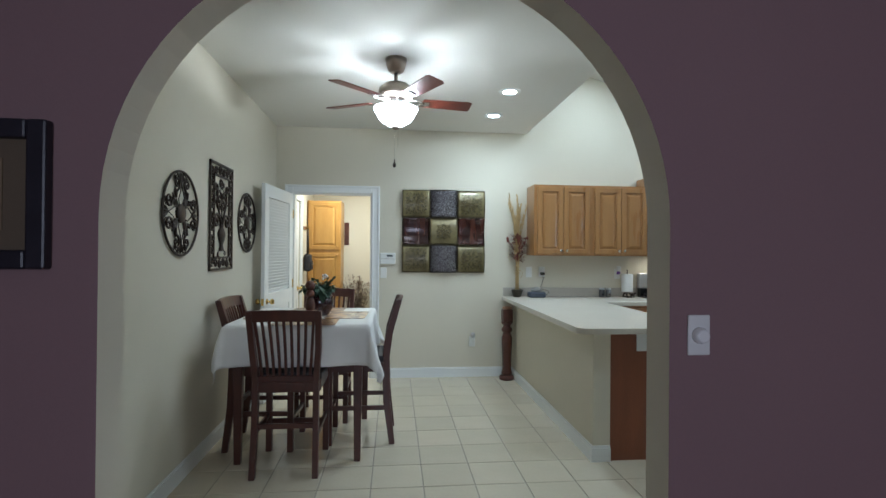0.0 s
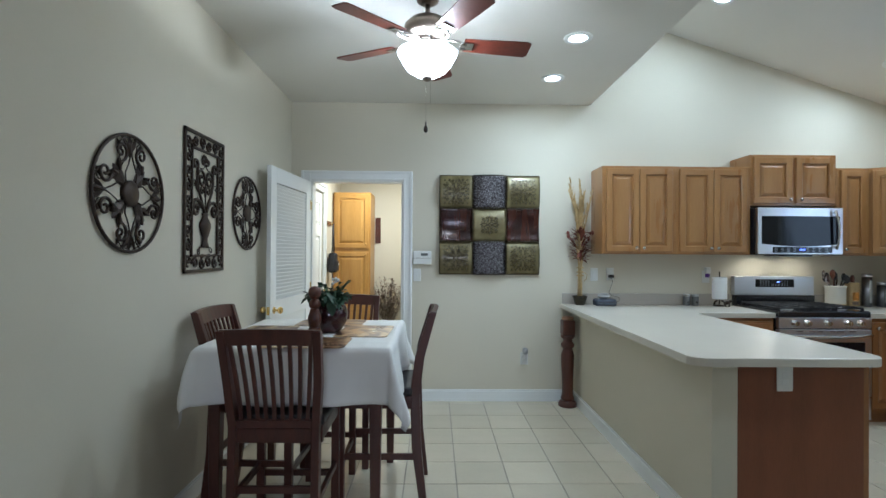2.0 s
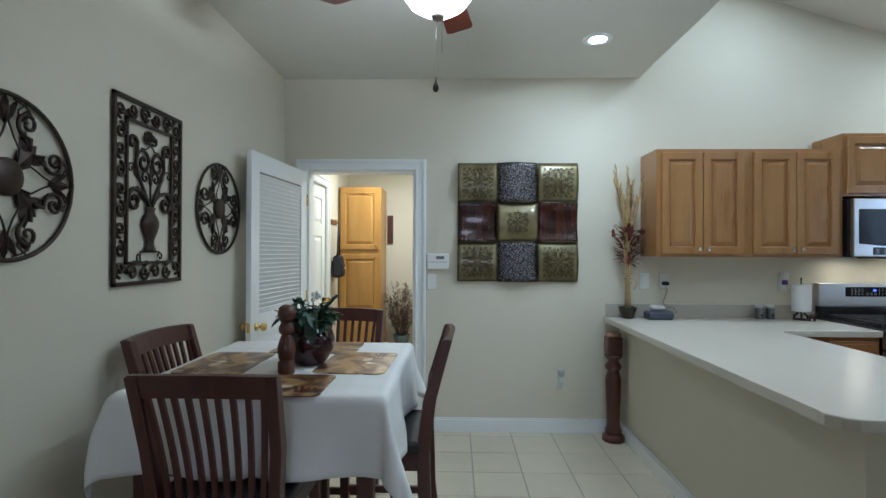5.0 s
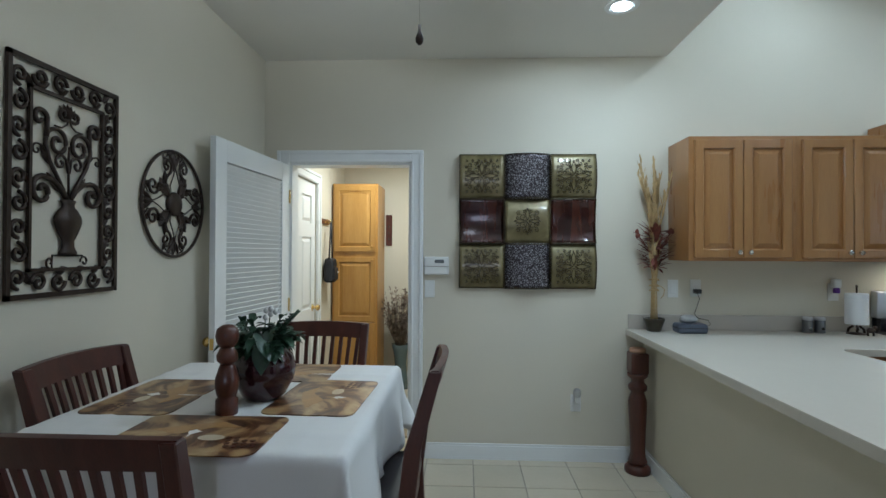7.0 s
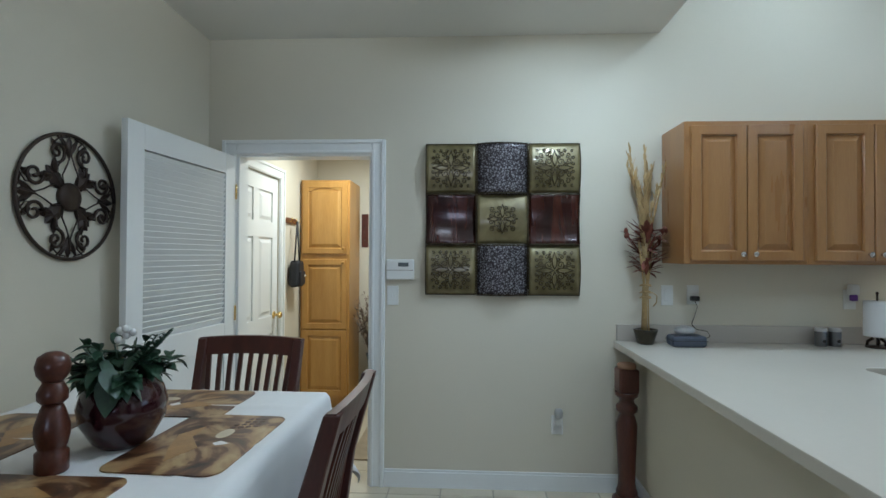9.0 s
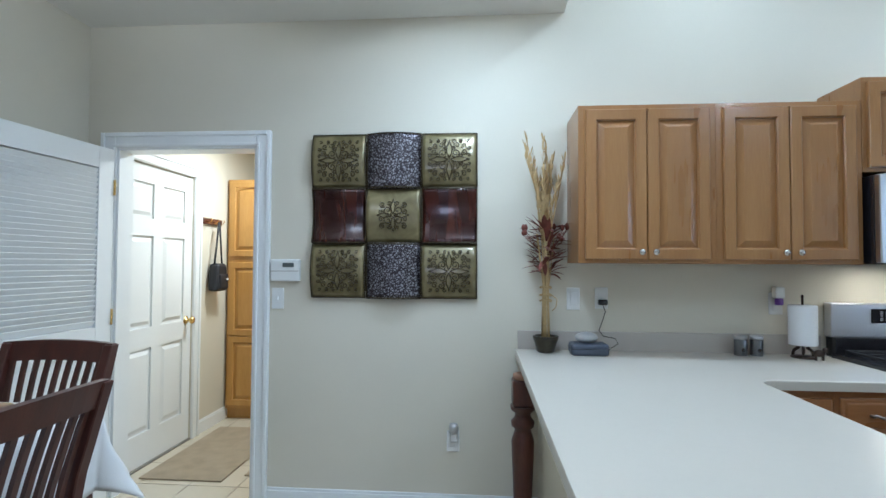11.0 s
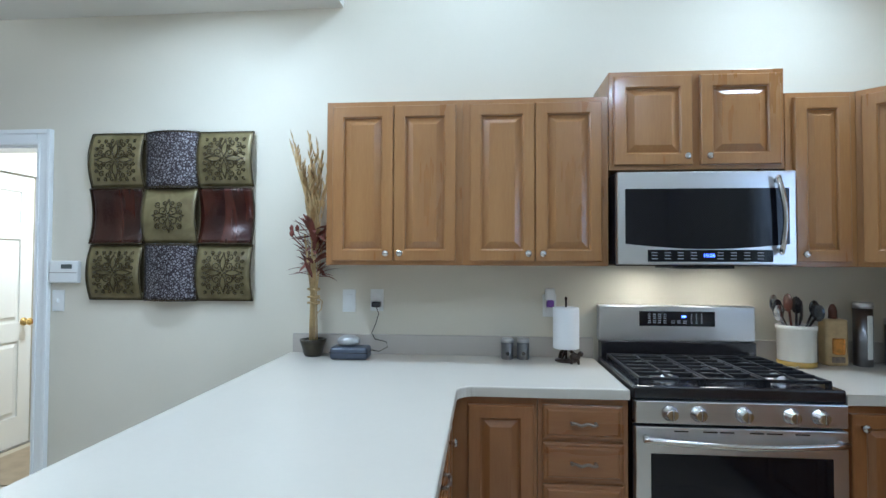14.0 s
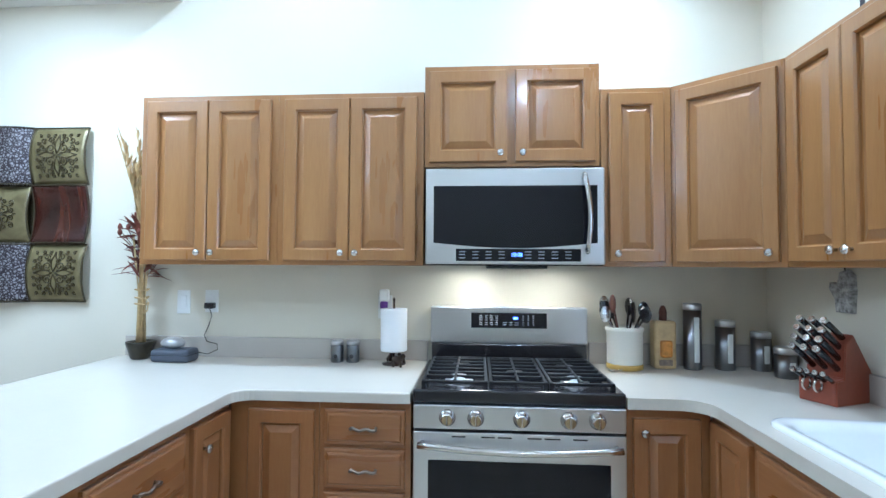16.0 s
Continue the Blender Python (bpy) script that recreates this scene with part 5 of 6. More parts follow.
# ---- downlights ----
for x, y, z in DOWNLIGHTS:
    tilt = 0 if z == ZC else math.degrees(math.atan(SLOPE))
    d = thing("downlight", pose(x, y, z - 0.002, 0, tilt, 0), "white recessed downlight, lit", "downlight", "recessed ceiling lights")
    bm = bmesh.new()
    rings = [[bm.verts.new((r * math.cos(2 * math.pi * i / 28), r * math.sin(2 * math.pi * i / 28), h)) for i in range(28)] for r, h in ((0.092, 0.001), (0.090, -0.006), (0.066, -0.008), (0.050, -0.002))]
    for a, b in zip(rings, rings[1:]):
        for i in range(28):
            bm.faces.new((a[i], a[(i + 1) % 28], b[(i + 1) % 28], b[i]))
    part("trim_ring", bm, TRIM, d)
    part("lens", turned([(0.052, -0.005), (0.052, -0.003)], 24), LENS, d, "glowing lens")

# ---- wrought iron on the side wall ----


def spiral(cx, cz, r, start, turns, sign=1, n=22):
    """Points of an inward scroll in y-z."""
    return [(0, cx + r * (1 - 0.85 * k / n) * math.cos(start + sign * turns * 2 * math.pi * k / n), cz + r * (1 - 0.85 * k / n) * math.sin(start + sign * turns * 2 * math.pi * k / n)) for k in range(n + 1)]


def iron_leaf(bm, y, z, ang, ln, w):
    rows = []
    for k in range(6):
        f = k / 5
        hw = w * math.sin(math.pi * (0.08 + 0.9 * f))
        cy, cz = y + ln * f * math.cos(ang), z + ln * f * math.sin(ang)
        ny, nz = -math.sin(ang), math.cos(ang)
        bulge = 0.010 * math.sin(math.pi * f)
        rows.append((bm.verts.new((0.004, cy - hw * ny, cz - hw * nz)), bm.verts.new((0.006 + bulge, cy, cz)), bm.verts.new((0.004, cy + hw * ny, cz + hw * nz))))
    for a, b in zip(rows, rows[1:]):
        bm.faces.new((a[0], a[1], b[1], b[0])), bm.faces.new((a[1], a[2], b[2], b[1]))


def medallion(m, r):
    """A round scrollwork medallion in y-z, facing +x."""
    t = thing("iron_medallion", m, "round dark bronze scrollwork medallion on the wall", "wall decoration", "metal wall decorations")
    ring = [(0.012, r * math.cos(2 * math.pi * k / 48), r * math.sin(2 * math.pi * k / 48)) for k in range(49)]
    part("rim", tube(bmesh.new(), ring, 0.0075, 8), IRON, t)
    hub = moved(turned([(0.058, 0), (0.058, 0.014), (0.050, 0.020), (0.010, 0.022)], 28), pose(0, 0, 0, 0, 90, 0))
    part("hub", hub, IRON, t)
    for k in range(4):
        # sprig at the rim with a V of thin bars down to the hub
        bm = bmesh.new()
        for s in (-1, 1):
            tube(bm, [(0.012, r - 0.02, 0), (0.012, r - 0.085, 0.004 * s), (0.013, 0.13, 0.018 * s), (0.013, 0.085, 0.042 * s), (0.012, 0.05, 0.034 * s)], 0.0032, 6)
            iron_leaf(bm, r - 0.085, 0.002 * s, 0.50 * s, 0.085, 0.013)
            tube(bm, [(0.012, r - 0.012, 0.02 * s), (0.012, r - 0.022, 0.06 * s), (0.012, r - 0.045, 0.085 * s)], 0.0030, 6)
        iron_leaf(bm, r - 0.095, 0, 0, 0.095, 0.018)
        part("sprig", moved(bm, Matrix.Rotation(math.pi / 2 * k, 4, "X")), IRON, t)
        # acanthus leaf that parts into two scrolls
        bm = bmesh.new()
        iron_leaf(bm, 0.045, 0, 0, 0.115, 0.034)
        for s in (-1, 1):
            iron_leaf(bm, 0.10, 0.004 * s, 0.75 * s, 0.080, 0.020)
            tube(bm, [(0.013, 0.12, 0.01 * s), (0.014, 0.15, 0.034 * s)] + [(0.014, y, z) for _, y, z in spiral(r * 0.685, 0.072 * s, 0.042, math.pi + 0.5 * s, 1.35, -s)], 0.0072, 6, 0.75)
            tube(bm, [(0.012, 0.125, 0.03 * s), (0.012, 0.14, 0.085 * s), (0.012, 0.175, 0.122 * s), (0.012, r * 0.86, 0.118 * s)], 0.0030, 6)
            iron_leaf(bm, r * 0.66, 0.085 * s, 0.2 * s, 0.055, 0.014)
        part("scroll", moved(bm, Matrix.Rotation(math.pi / 4 + math.pi / 2 * k, 4, "X")), IRON, t)
    for a in (0, 120, 240):
        p = (0.0, r * math.cos(radians(a)), r * math.sin(radians(a)))
        part("standoff", tube(bmesh.new(), [p, (0.012, p[1], p[2])], 0.003, 5), IRON, t)
    return t


med = medallion(pose(XL, 3.53, 1.622), 0.252)
copy_thing(med, pose(XL, 4.885, 1.641))

pn = thing("iron_wall_decoration", pose(XL, 4.235, 1.646) @ Matrix.Diagonal((1, 0.89, 0.99, 1)), "tall dark bronze scrollwork panel with an urn motif", "wall decoration", "metal wall decorations")
hw, hh = 0.265, 0.385


def rect(y, z, x=0.012):
    return [(x, -y, -z), (x, y, -z), (x, y, z), (x, -y, z), (x, -y, -z)]


for nm, y, z, r in (("outer_frame", hw, hh, 0.0085), ("inner_frame", hw - 0.085, hh - 0.085, 0.0065)):
    bm = bmesh.new()
    c = rect(y, z)
    for a, b in zip(c, c[1:]):
        d = 0.0085 if nm == "outer_frame" else 0.006
        box(bm, 0.006, 0.018, min(a[1], b[1]) - d, max(a[1], b[1]) + d, min(a[2], b[2]) - d, max(a[2], b[2]) + d)
    part(nm, bm, IRON, pn)
for side in (-1, 1):
    for k in range(9):
        z = -hh + 0.06 + k * (2 * hh - 0.12) / 8
        bm = tube(bmesh.new(), [(0.012, y, zz) for _, y, zz in spiral(side * (hw - 0.043), z, 0.034, math.pi / 2 * (1 if k % 2 else -1), 1.3, side)], 0.0070, 6)
        iron_leaf(bm, side * (hw - 0.07), z + 0.02, 0.9 * side, 0.055, 0.015)
        part("border_scroll", bm, IRON, pn)
    for k in range(4):
        y = -hw + 0.13 + k * (2 * hw - 0.26) / 3
        bm = tube(bmesh.new(), [(0.012, yy, z) for _, yy, z in spiral(y, side * (hh - 0.043), 0.034, 0 if k % 2 else math.pi, 1.3, side)], 0.0070, 6)
        iron_leaf(bm, y, side * (hh - 0.07), 0.4, 0.055, 0.015)
        part("border_scroll", bm, IRON, pn)
urn = turned([(0.044, -0.250), (0.043, -0.240), (0.030, -0.222), (0.030, -0.200), (0.050, -0.170), (0.066, -0.135), (0.064, -0.115), (0.045, -0.090), (0.032, -0.082), (0.030, -0.070), (0.040, -0.058), (0.034, -0.055)], 22)
part("urn", moved(urn, Matrix.Translation((0.012, 0, 0)) @ Matrix.Diagonal((0.35, 1, 1, 1))), IRON, pn, "flat iron urn")


def curl(cy, cz, r, a0, turns, way, n=26):
    """A volute that winds in towards (cy, cz)."""
    return [(0.012, cy + r * (1 - 0.82 * k / n) * math.cos(a0 + way * turns * 2 * math.pi * k / n), cz + r * (1 - 0.82 * k / n) * math.sin(a0 + way * turns * 2 * math.pi * k / n)) for k in range(n + 1)]


for s in (-1, 1):
    def flip(pts):
        return [(x, s * y, z) for x, y, z in pts]

    # broad volutes at the urn's lip
    bm = tube(bmesh.new(), flip([(0.012, 0.006, -0.058), (0.012, 0.035, -0.022), (0.012, 0.075, 0.008)] + curl(0.125, -0.034, 0.052, 2.1, 1.35, -1)), 0.0092, 8)
    iron_leaf(bm, s * 0.03, -0.03, 0.75 if s > 0 else math.pi - 0.75, 0.09, 0.018)
    part("volute", bm, IRON, pn)
    # heart-shaped stems
    bm = tube(bmesh.new(), flip([(0.012, 0.004, -0.055), (0.012, 0.045, 0.005), (0.012, 0.092, 0.070), (0.012, 0.113, 0.125)] + curl(0.056, 0.138, 0.056, 0.0, 1.45, 1)), 0.0072, 8)
    iron_leaf(bm, s * 0.085, 0.06, 1.0 if s > 0 else math.pi - 1.0, 0.075, 0.015)
    part("stem", bm, IRON, pn)
    # leaf curls above, thin hooks beside
    for pts, r in ((flip([(0.012, 0.108, 0.150), (0.012, 0.106, 0.185)] + curl(0.138, 0.208, 0.034, 2.9, 0.95, -1)), 0.0085),
                   (flip([(0.012, 0.112, 0.100), (0.012, 0.128, 0.118)] + curl(0.150, 0.100, 0.022, 2.2, 1.0, -1)), 0.0034),
                   (flip([(0.012, 0.002, 0.040), (0.012, 0.012, 0.085)] + curl(0.042, 0.072, 0.030, 2.5, 1.1, -1)), 0.0050),
                   (flip([(0.012, 0.070, 0.196), (0.012, 0.035, 0.196), (0.012, 0.012, 0.210), (0.012, 0.002, 0.235)]), 0.0032),
                   (flip([(0.012, 0.002, 0.228)] + curl(0.030, 0.245, 0.022, -2.0, 1.0, 1)), 0.0060)):
        part("curl", tube(bmesh.new(), pts, r, 8), IRON, pn)
bm = tube(bmesh.new(), [(0.012, 0, -0.058), (0.012, 0, 0.135)], 0.0042, 6)
for a in (0.9, 1.25, math.pi / 2, 1.9, 2.25):
    iron_leaf(bm, 0, 0.225, a, 0.062, 0.011)
part("palmette", bm, IRON, pn, "leafy palmette crowning the spray")
bm = tube(bmesh.new(), curl(-0.085, -0.275, 0.022, -1.2, 1.0, -1)[::-1] + [(0.012, -0.075, -0.252), (0.012, 0.075, -0.252)] + curl(0.085, -0.275, 0.022, math.pi + 1.2 - 2.4 + 1.2, 1.0, -1), 0.0036, 6)
part("stand", bm, IRON, pn)

# ---- nine-square metal picture ----
PX0, PX1, PZ0, PZ1 = 0.135, 1.065, 1.172, 2.092
art = thing("metal_wall_art", pose(0, W, 0), "nine-square embossed metal wall art in gold, silver and maroon", "wall art")


def metal_print(name, kind):
    m = bpy.data.materials.new(name)
    m.use_nodes = True
    n, l = m.node_tree.nodes, m.node_tree.links
    b = n["Principled BSDF"]
    tc = n.new("ShaderNodeTexCoord")
    r = n.new("ShaderNodeValToRGB")
    bp = n.new("ShaderNodeBump")
    bp.inputs["Distance"].default_value = 0.004
    if kind == "silver":
        v = n.new("ShaderNodeTexVoronoi")
        v.feature = "DISTANCE_TO_EDGE"
        v.inputs["Scale"].default_value = 68
        nz = n.new("ShaderNodeTexNoise")
        nz.inputs["Scale"].default_value = 40
        add = n.new("ShaderNodeMix")
        add.data_type, add.blend_type = "RGBA", "ADD"
        add.inputs[0].default_value = 0.028
        l.new(tc.outputs["Object"], add.inputs[6]), l.new(tc.outputs["Object"], nz.inputs[0]), l.new(nz.outputs["Color"], add.inputs[7])
        l.new(add.outputs[2], v.inputs[0])
        r.color_ramp.elements[0].position, r.color_ramp.elements[0].color = 0.10, (0.030, 0.022, 0.026, 1)
        r.color_ramp.elements[1].position, r.color_ramp.elements[1].color = 0.24, (0.27, 0.26, 0.27, 1)
        l.new(v.outputs[0], r.inputs[0]), l.new(v.outputs[0], bp.inputs["Height"])
        bp.inputs["Strength"].default_value = 0.5
        b.inputs["Metallic"].default_value, b.inputs["Roughness"].default_value = 0.5, 0.35
    else:
        nz = n.new("ShaderNodeTexNoise")
        nz.inputs["Scale"].default_value, nz.inputs["Detail"].default_value, nz.inputs["Distortion"].default_value = (3.0, 4, 1.0) if kind == "maroon" else (9.0, 5, 0.5)
        mp = n.new("ShaderNodeMapping")
        mp.inputs["Scale"].default_value = (5, 1, 0.9) if kind == "maroon" else (1, 1, 1)
        l.new(tc.outputs["Object"], mp.inputs[0]), l.new(mp.outputs[0], nz.inputs[0])
        lo, hi = ((0.014, 0.004, 0.004, 1), (0.07, 0.017, 0.009, 1)) if kind == "maroon" else ((0.10, 0.078, 0.030, 1), (0.24, 0.200, 0.094, 1))
        r.color_ramp.elements[0].position, r.color_ramp.elements[0].color = 0.3, lo
        r.color_ramp.elements[1].position, r.color_ramp.elements[1].color = 0.72, hi
        l.new(nz.outputs[0], r.inputs[0]), l.new(nz.outputs[0], bp.inputs["Height"])
        bp.inputs["Strength"].default_value = 0.1
        b.inputs["Metallic"].default_value, b.inputs["Roughness"].default_value = (0.2, 0.20) if kind == "maroon" else (0.25, 0.33)
        b.inputs["Coat Weight"].default_value = 0.25
    l.new(r.outputs[0], b.inputs["Base Color"]), l.new(bp.outputs[0], b.inputs["Normal"])
    return m


GOLD, LEOPARD, GARNET = metal_print("gold_metal", "gold"), metal_print("silver_metal", "silver"), metal_print("garnet_metal", "maroon")
EDGE = mat("dark_gilt_edge", (0.06, 0.045, 0.022), 0.35, 0.5)
EMBOSS = mat("dark_gold_relief", (0.062, 0.046, 0.018), 0.3, 0.5, vary=0.2)
cw, chh = (PX1 - PX0) / 3, (PZ1 - PZ0) / 3


def bulge(u, v, kind):
    """Depth of a panel's skin."""
    if kind == "gold":
        return 0.022 + 0.034 * (1 - v * v)
    if kind == "silver":
        return 0.022 + 0.040 * (1 - u * u)
    return 0.040 - 0.026 * (1 - v * v) + 0.006 * (1 - u * u)


for i in range(3):
    for j in range(3):
        kind = "gold" if (i + j) % 2 == 0 else ("silver" if i == 1 else "maroon")
        x0, z0 = PX0 + cw * i, PZ0 + chh * j
        bm = bmesh.new()
        n = 12
        g = [[bm.verts.new((x0 + cw * (0.5 + 0.495 * (-1 + 2 * a / n)), -bulge(-1 + 2 * a / n, -1 + 2 * b / n, kind), z0 + chh * (0.5 + (0.495 + (0.012 if kind == "silver" and b in (0, n) else 0)) * (-1 + 2 * b / n)))) for b in range(n + 1)] for a in range(n + 1)]
        for a in range(n):
            for b in range(n):
                bm.faces.new((g[a][b], g[a + 1][b], g[a + 1][b + 1], g[a][b + 1])).smooth = True
        pan = part("panel", bm, {"gold": GOLD, "silver": LEOPARD, "maroon": GARNET}[kind], art, {"gold": "embossed gold panel", "silver": "black and silver mottled panel", "maroon": "glossy maroon panel"}[kind])
        so = pan.modifiers.new("thickness", "SOLIDIFY")
        so.thickness, so.offset = 0.006, -1
        # dark burnished border
        bm = bmesh.new()
        for e in range(4):
            pts = []
            for k in range(n + 1):
                w_ = -1 + 2 * k / n
                u, v = [(w_, -1), (1, w_), (w_, 1), (-1, w_)][e]
                u, v = u * 0.985, v * 0.985
                pts.append((x0 + cw * (0.5 + 0.495 * u), -bulge(u, v, kind) - 0.001, z0 + chh * (0.5 + 0.495 * v)))
            tube(bm, pts, 0.0034, 6)
        part("edge", bm, EDGE, pan)
        if kind == "gold":
            bm = bmesh.new()
            small = i == 1
            k = 1.0 if small else 1.28
            mot = []
            for su in (-1, 1):
                for sv in (-1, 1):
                    for cu_, cv_, r_, st_, turn in (((0.20, 0.20, 0.15, 3.9, 1.5), (0.24, 0.47, 0.11, 4.4, -1.4), (0.47, 0.24, 0.11, 3.4, 1.4), (0.45, 0.45, 0.10, 3.9, 1.2), (0.13, 0.36, 0.07, 1.2, 1.2), (0.36, 0.13, 0.07, 0.3, -1.2), (0.13, 0.62, 0.07, 4.4, 1.1), (0.62, 0.13, 0.07, 3.2, -1.1), (0.37, 0.62, 0.07, 5.0, -1.2), (0.62, 0.37, 0.07, 2.8, 1.2), (0.60, 0.60, 0.06, 0.8, 1.0)) if not small else ((0.20, 0.20, 0.19, 3.9, 1.2), (0.42, 0.42, 0.13, 3.9, 1.4), (0.46, 0.15, 0.11, 3.2, 1.3), (0.15, 0.46, 0.11, 4.6, -1.3))):
                        mot.append([(su * (cu_ + r_ * (1 - 0.8 * q / 12) * math.cos(st_ + turn * 2 * math.pi * q / 12)), sv * (cv_ + r_ * (1 - 0.8 * q / 12) * math.sin(st_ + turn * 2 * math.pi * q / 12))) for q in range(13)])
            for a_ in range(4):
                c_, s_ = math.cos(a_ * math.pi / 2), math.sin(a_ * math.pi / 2)
                for w_ in (-1, 1):
                    mot.append([(c_ * a - s_ * b, s_ * a + c_ * b) for a, b in ((0.04, 0.0), (0.20, 0.07 * w_), (0.36, 0.09 * w_), (0.52, 0.03 * w_), (0.64, 0.0))])
            k = 0.92 if small else 1.12
            for cu in mot:
                pts = [(x0 + cw * (0.5 + 0.5 * k * u), -bulge(k * u, k * v, kind) - 0.0015, z0 + chh * (0.5 + 0.5 * k * v)) for u, v in cu]
                tube(bm, pts, 0.0033, 5)
            part("relief", bm, EMBOSS, pan, "raised dark scroll relief")
part("backing", boxed(PX0 + 0.04, PX1 - 0.04, -0.014, 0, PZ0 + 0.04, PZ1 - 0.04), EDGE, art)

# ---- newel post by the peninsula ----
po = thing("turned_post", pose(1.302, 5.84, 0), "dark turned wooden post with a square cap block", "candle stand")
part("base", turned([(0.078, 0), (0.082, 0.008), (0.080, 0.035), (0.066, 0.048), (0.060, 0.055)], 28), POSTWOOD, po)
part("shaft", turned([(0.052, 0.055), (0.060, 0.075), (0.050, 0.10), (0.046, 0.13), (0.050, 0.25), (0.056, 0.38), (0.058, 0.46), (0.046, 0.50), (0.040, 0.52), (0.058, 0.535), (0.060, 0.56), (0.042, 0.58), (0.040, 0.60), (0.062, 0.62), (0.064, 0.64)], 28), POSTWOOD, po)
part("cap_block", boxed(-0.056, 0.056, -0.056, 0.056, 0.64, 0.775, 0.012, 3), POSTWOOD, po)
part("candle", turned([(0.050, 0.775), (0.052, 0.785), (0.050, 0.80), (0.036, 0.804)], 24), WAX, po, "low tan candle")

# ---- dried arrangement on the counter ----
da = thing("dried_arrangement", pose(1.425, W - 0.10, TOP), "bundle of dried pampas and red leaves in a dark pot", "dried flowers")
part("pot", turned([(0.038, 0), (0.046, 0.006), (0.058, 0.05), (0.066, 0.072), (0.068, 0.085), (0.058, 0.086), (0.050, 0.075)], 20), mat("dark_bronze_pot", (0.045, 0.036, 0.022), 0.3, 0.4, vary=0.3, scale=30), da)
random.seed(3)
st, tie = bmesh.new(), bmesh.new()
for i in range(20):
    a = random.uniform(0, 6.28)
    r0, r1 = 0.026, 0.015
    lean = random.uniform(-0.035, 0.03)
    tube(st, [(r0 * 0.8 * math.cos(a), r0 * 0.8 * math.sin(a), 0.06), (r1 * math.cos(a), r1 * math.sin(a), 0.32), (r1 * 1.8 * math.cos(a) + lean, r1 * math.sin(a), 0.62)], 0.0026, 5)
tagged(part("stem_bundle", st, STRAW, da, "bundled straw stems"), kind="stuff")
for z in (0.27, 0.30, 0.34):
    tube(tie, [(0.030 * math.cos(k * 0.5236), 0.030 * math.sin(k * 0.5236), z + 0.004 * math.sin(k)) for k in range(13)], 0.004, 6)
tube(tie, [(0.03, -0.02, 0.30), (0.055, -0.03, 0.28), (0.05, -0.03, 0.24), (0.03, -0.03, 0.22)], 0.003, 5)
part("tie", tie, STRAW, da)
for i in range(15):
    a = random.uniform(-0.62, 0.5)
    bx, bz, tz = random.uniform(-0.02, 0.02), random.uniform(0.50, 0.72), random.uniform(0.90, 1.17)
    top = Vector((bx + 0.22 * a, random.uniform(-0.05, 0.03), tz))
    base = Vector((bx, 0, bz))
    plume = tube(bmesh.new(), [base, top], 0.003, 5, 0.3)
    d = (top - base)
    for k in range(26):
        f = k / 26
        p = base + d * f
        ang = random.uniform(0, 6.28)
        leaf(plume, p, Vector((0.30 * math.cos(ang), 0.30 * math.sin(ang), 1.0)), 0.085 * (1.15 - 0.6 * f), 0.0058, 0.05)
    part("plume", plume, STRAW, da, "pale pampas plume")
red = bmesh.new()
for i in range(80):
    a, z = random.uniform(0, 6.28), random.uniform(0.40, 0.66)
    w = Vector((math.cos(a), 0.55 * math.sin(a), random.uniform(-0.3, 1.1)))
    leaf(red, (0.02 * math.cos(a), 0.02 * math.sin(a), z), w, random.uniform(0.07, 0.135), random.uniform(0.009, 0.017), random.uniform(-0.2, 0.3))
red_ob = part("red_leaves", red, RUST, da, "dry reddish leaves and pods")
for i in range(12):
    a = random.uniform(0, 6.28)
    p0 = Vector((0.02 * math.cos(a), 0.01 * math.sin(a), 0.52))
    w = Vector((0.10 * math.cos(a), 0.04 * math.sin(a), random.uniform(0.06, 0.13)))
    bm = tube(bmesh.new(), [p0, p0 + w], 0.002, 5)
    lathe(bm, [(0.003, 0), (0.010, 0.008), (0.011, 0.02), (0.003, 0.034)], 8, tuple(p0 + w))
    part("seed_pod", bm, RUST, da)

# ---- doors and hall ----
# louvred leaf, hinged at the hall doorway and opened against the side wall
lf = thing("louvre_door", pose(DOOR[0] + 0.0, W - 0.022, 0) @ pose(0, 0, 0, 0, 0, 180 + 85.4), "white louvred interior door standing open", "door")
LW, LH, LT = 0.89, 2.02, 0.034
for nm, a, b, c, d in (("stile", 0, 0.105, 0.008, LH), ("stile", LW - 0.105, LW, 0.008, LH), ("rail", 0.105, LW - 0.105, 0.008, 0.22), ("rail", 0.105, LW - 0.105, 0.86, 1.00), ("rail", 0.105, LW - 0.105, LH - 0.12, LH)):
    part(nm, boxed(a, b, -LT, 0, c, d, 0.002), TRIM, lf)
pl = part("panel", moved(boxed(0.10, LW - 0.10, -0.008, 0.008, 0.215, 0.865), pose(0, -LT / 2, 0)), TRIM, lf)
sl = boxed(0.10, LW - 0.10, -0.020, 0.020, -0.003, 0.003)
slat0 = part("slat", moved(sl, pose(0, 0, 0, 58, 0, 0)), TRIM, lf)
slat0.location = (0, -LT / 2, 1.02)
k = 1
while 1.02 + 0.0285 * k < LH - 0.125:
    ob = new("slat", slat0.data)
    ob.parent, ob.location = lf, (0, -LT / 2, 1.02 + 0.0285 * k)
    k += 1
for s in (0.0, -LT):
    bm = moved(turned([(0.026, 0), (0.026, 0.006), (0.010, 0.010), (0.010, 0.030), (0.024, 0.040), (0.027, 0.052), (0.020, 0.064), (0.006, 0.066)], 18), pose(LW - 0.065, s, 0.93, -90 if s == 0 else 90, 0, 0))
    part("knob", bm, BRASS, lf, "polished brass knob")
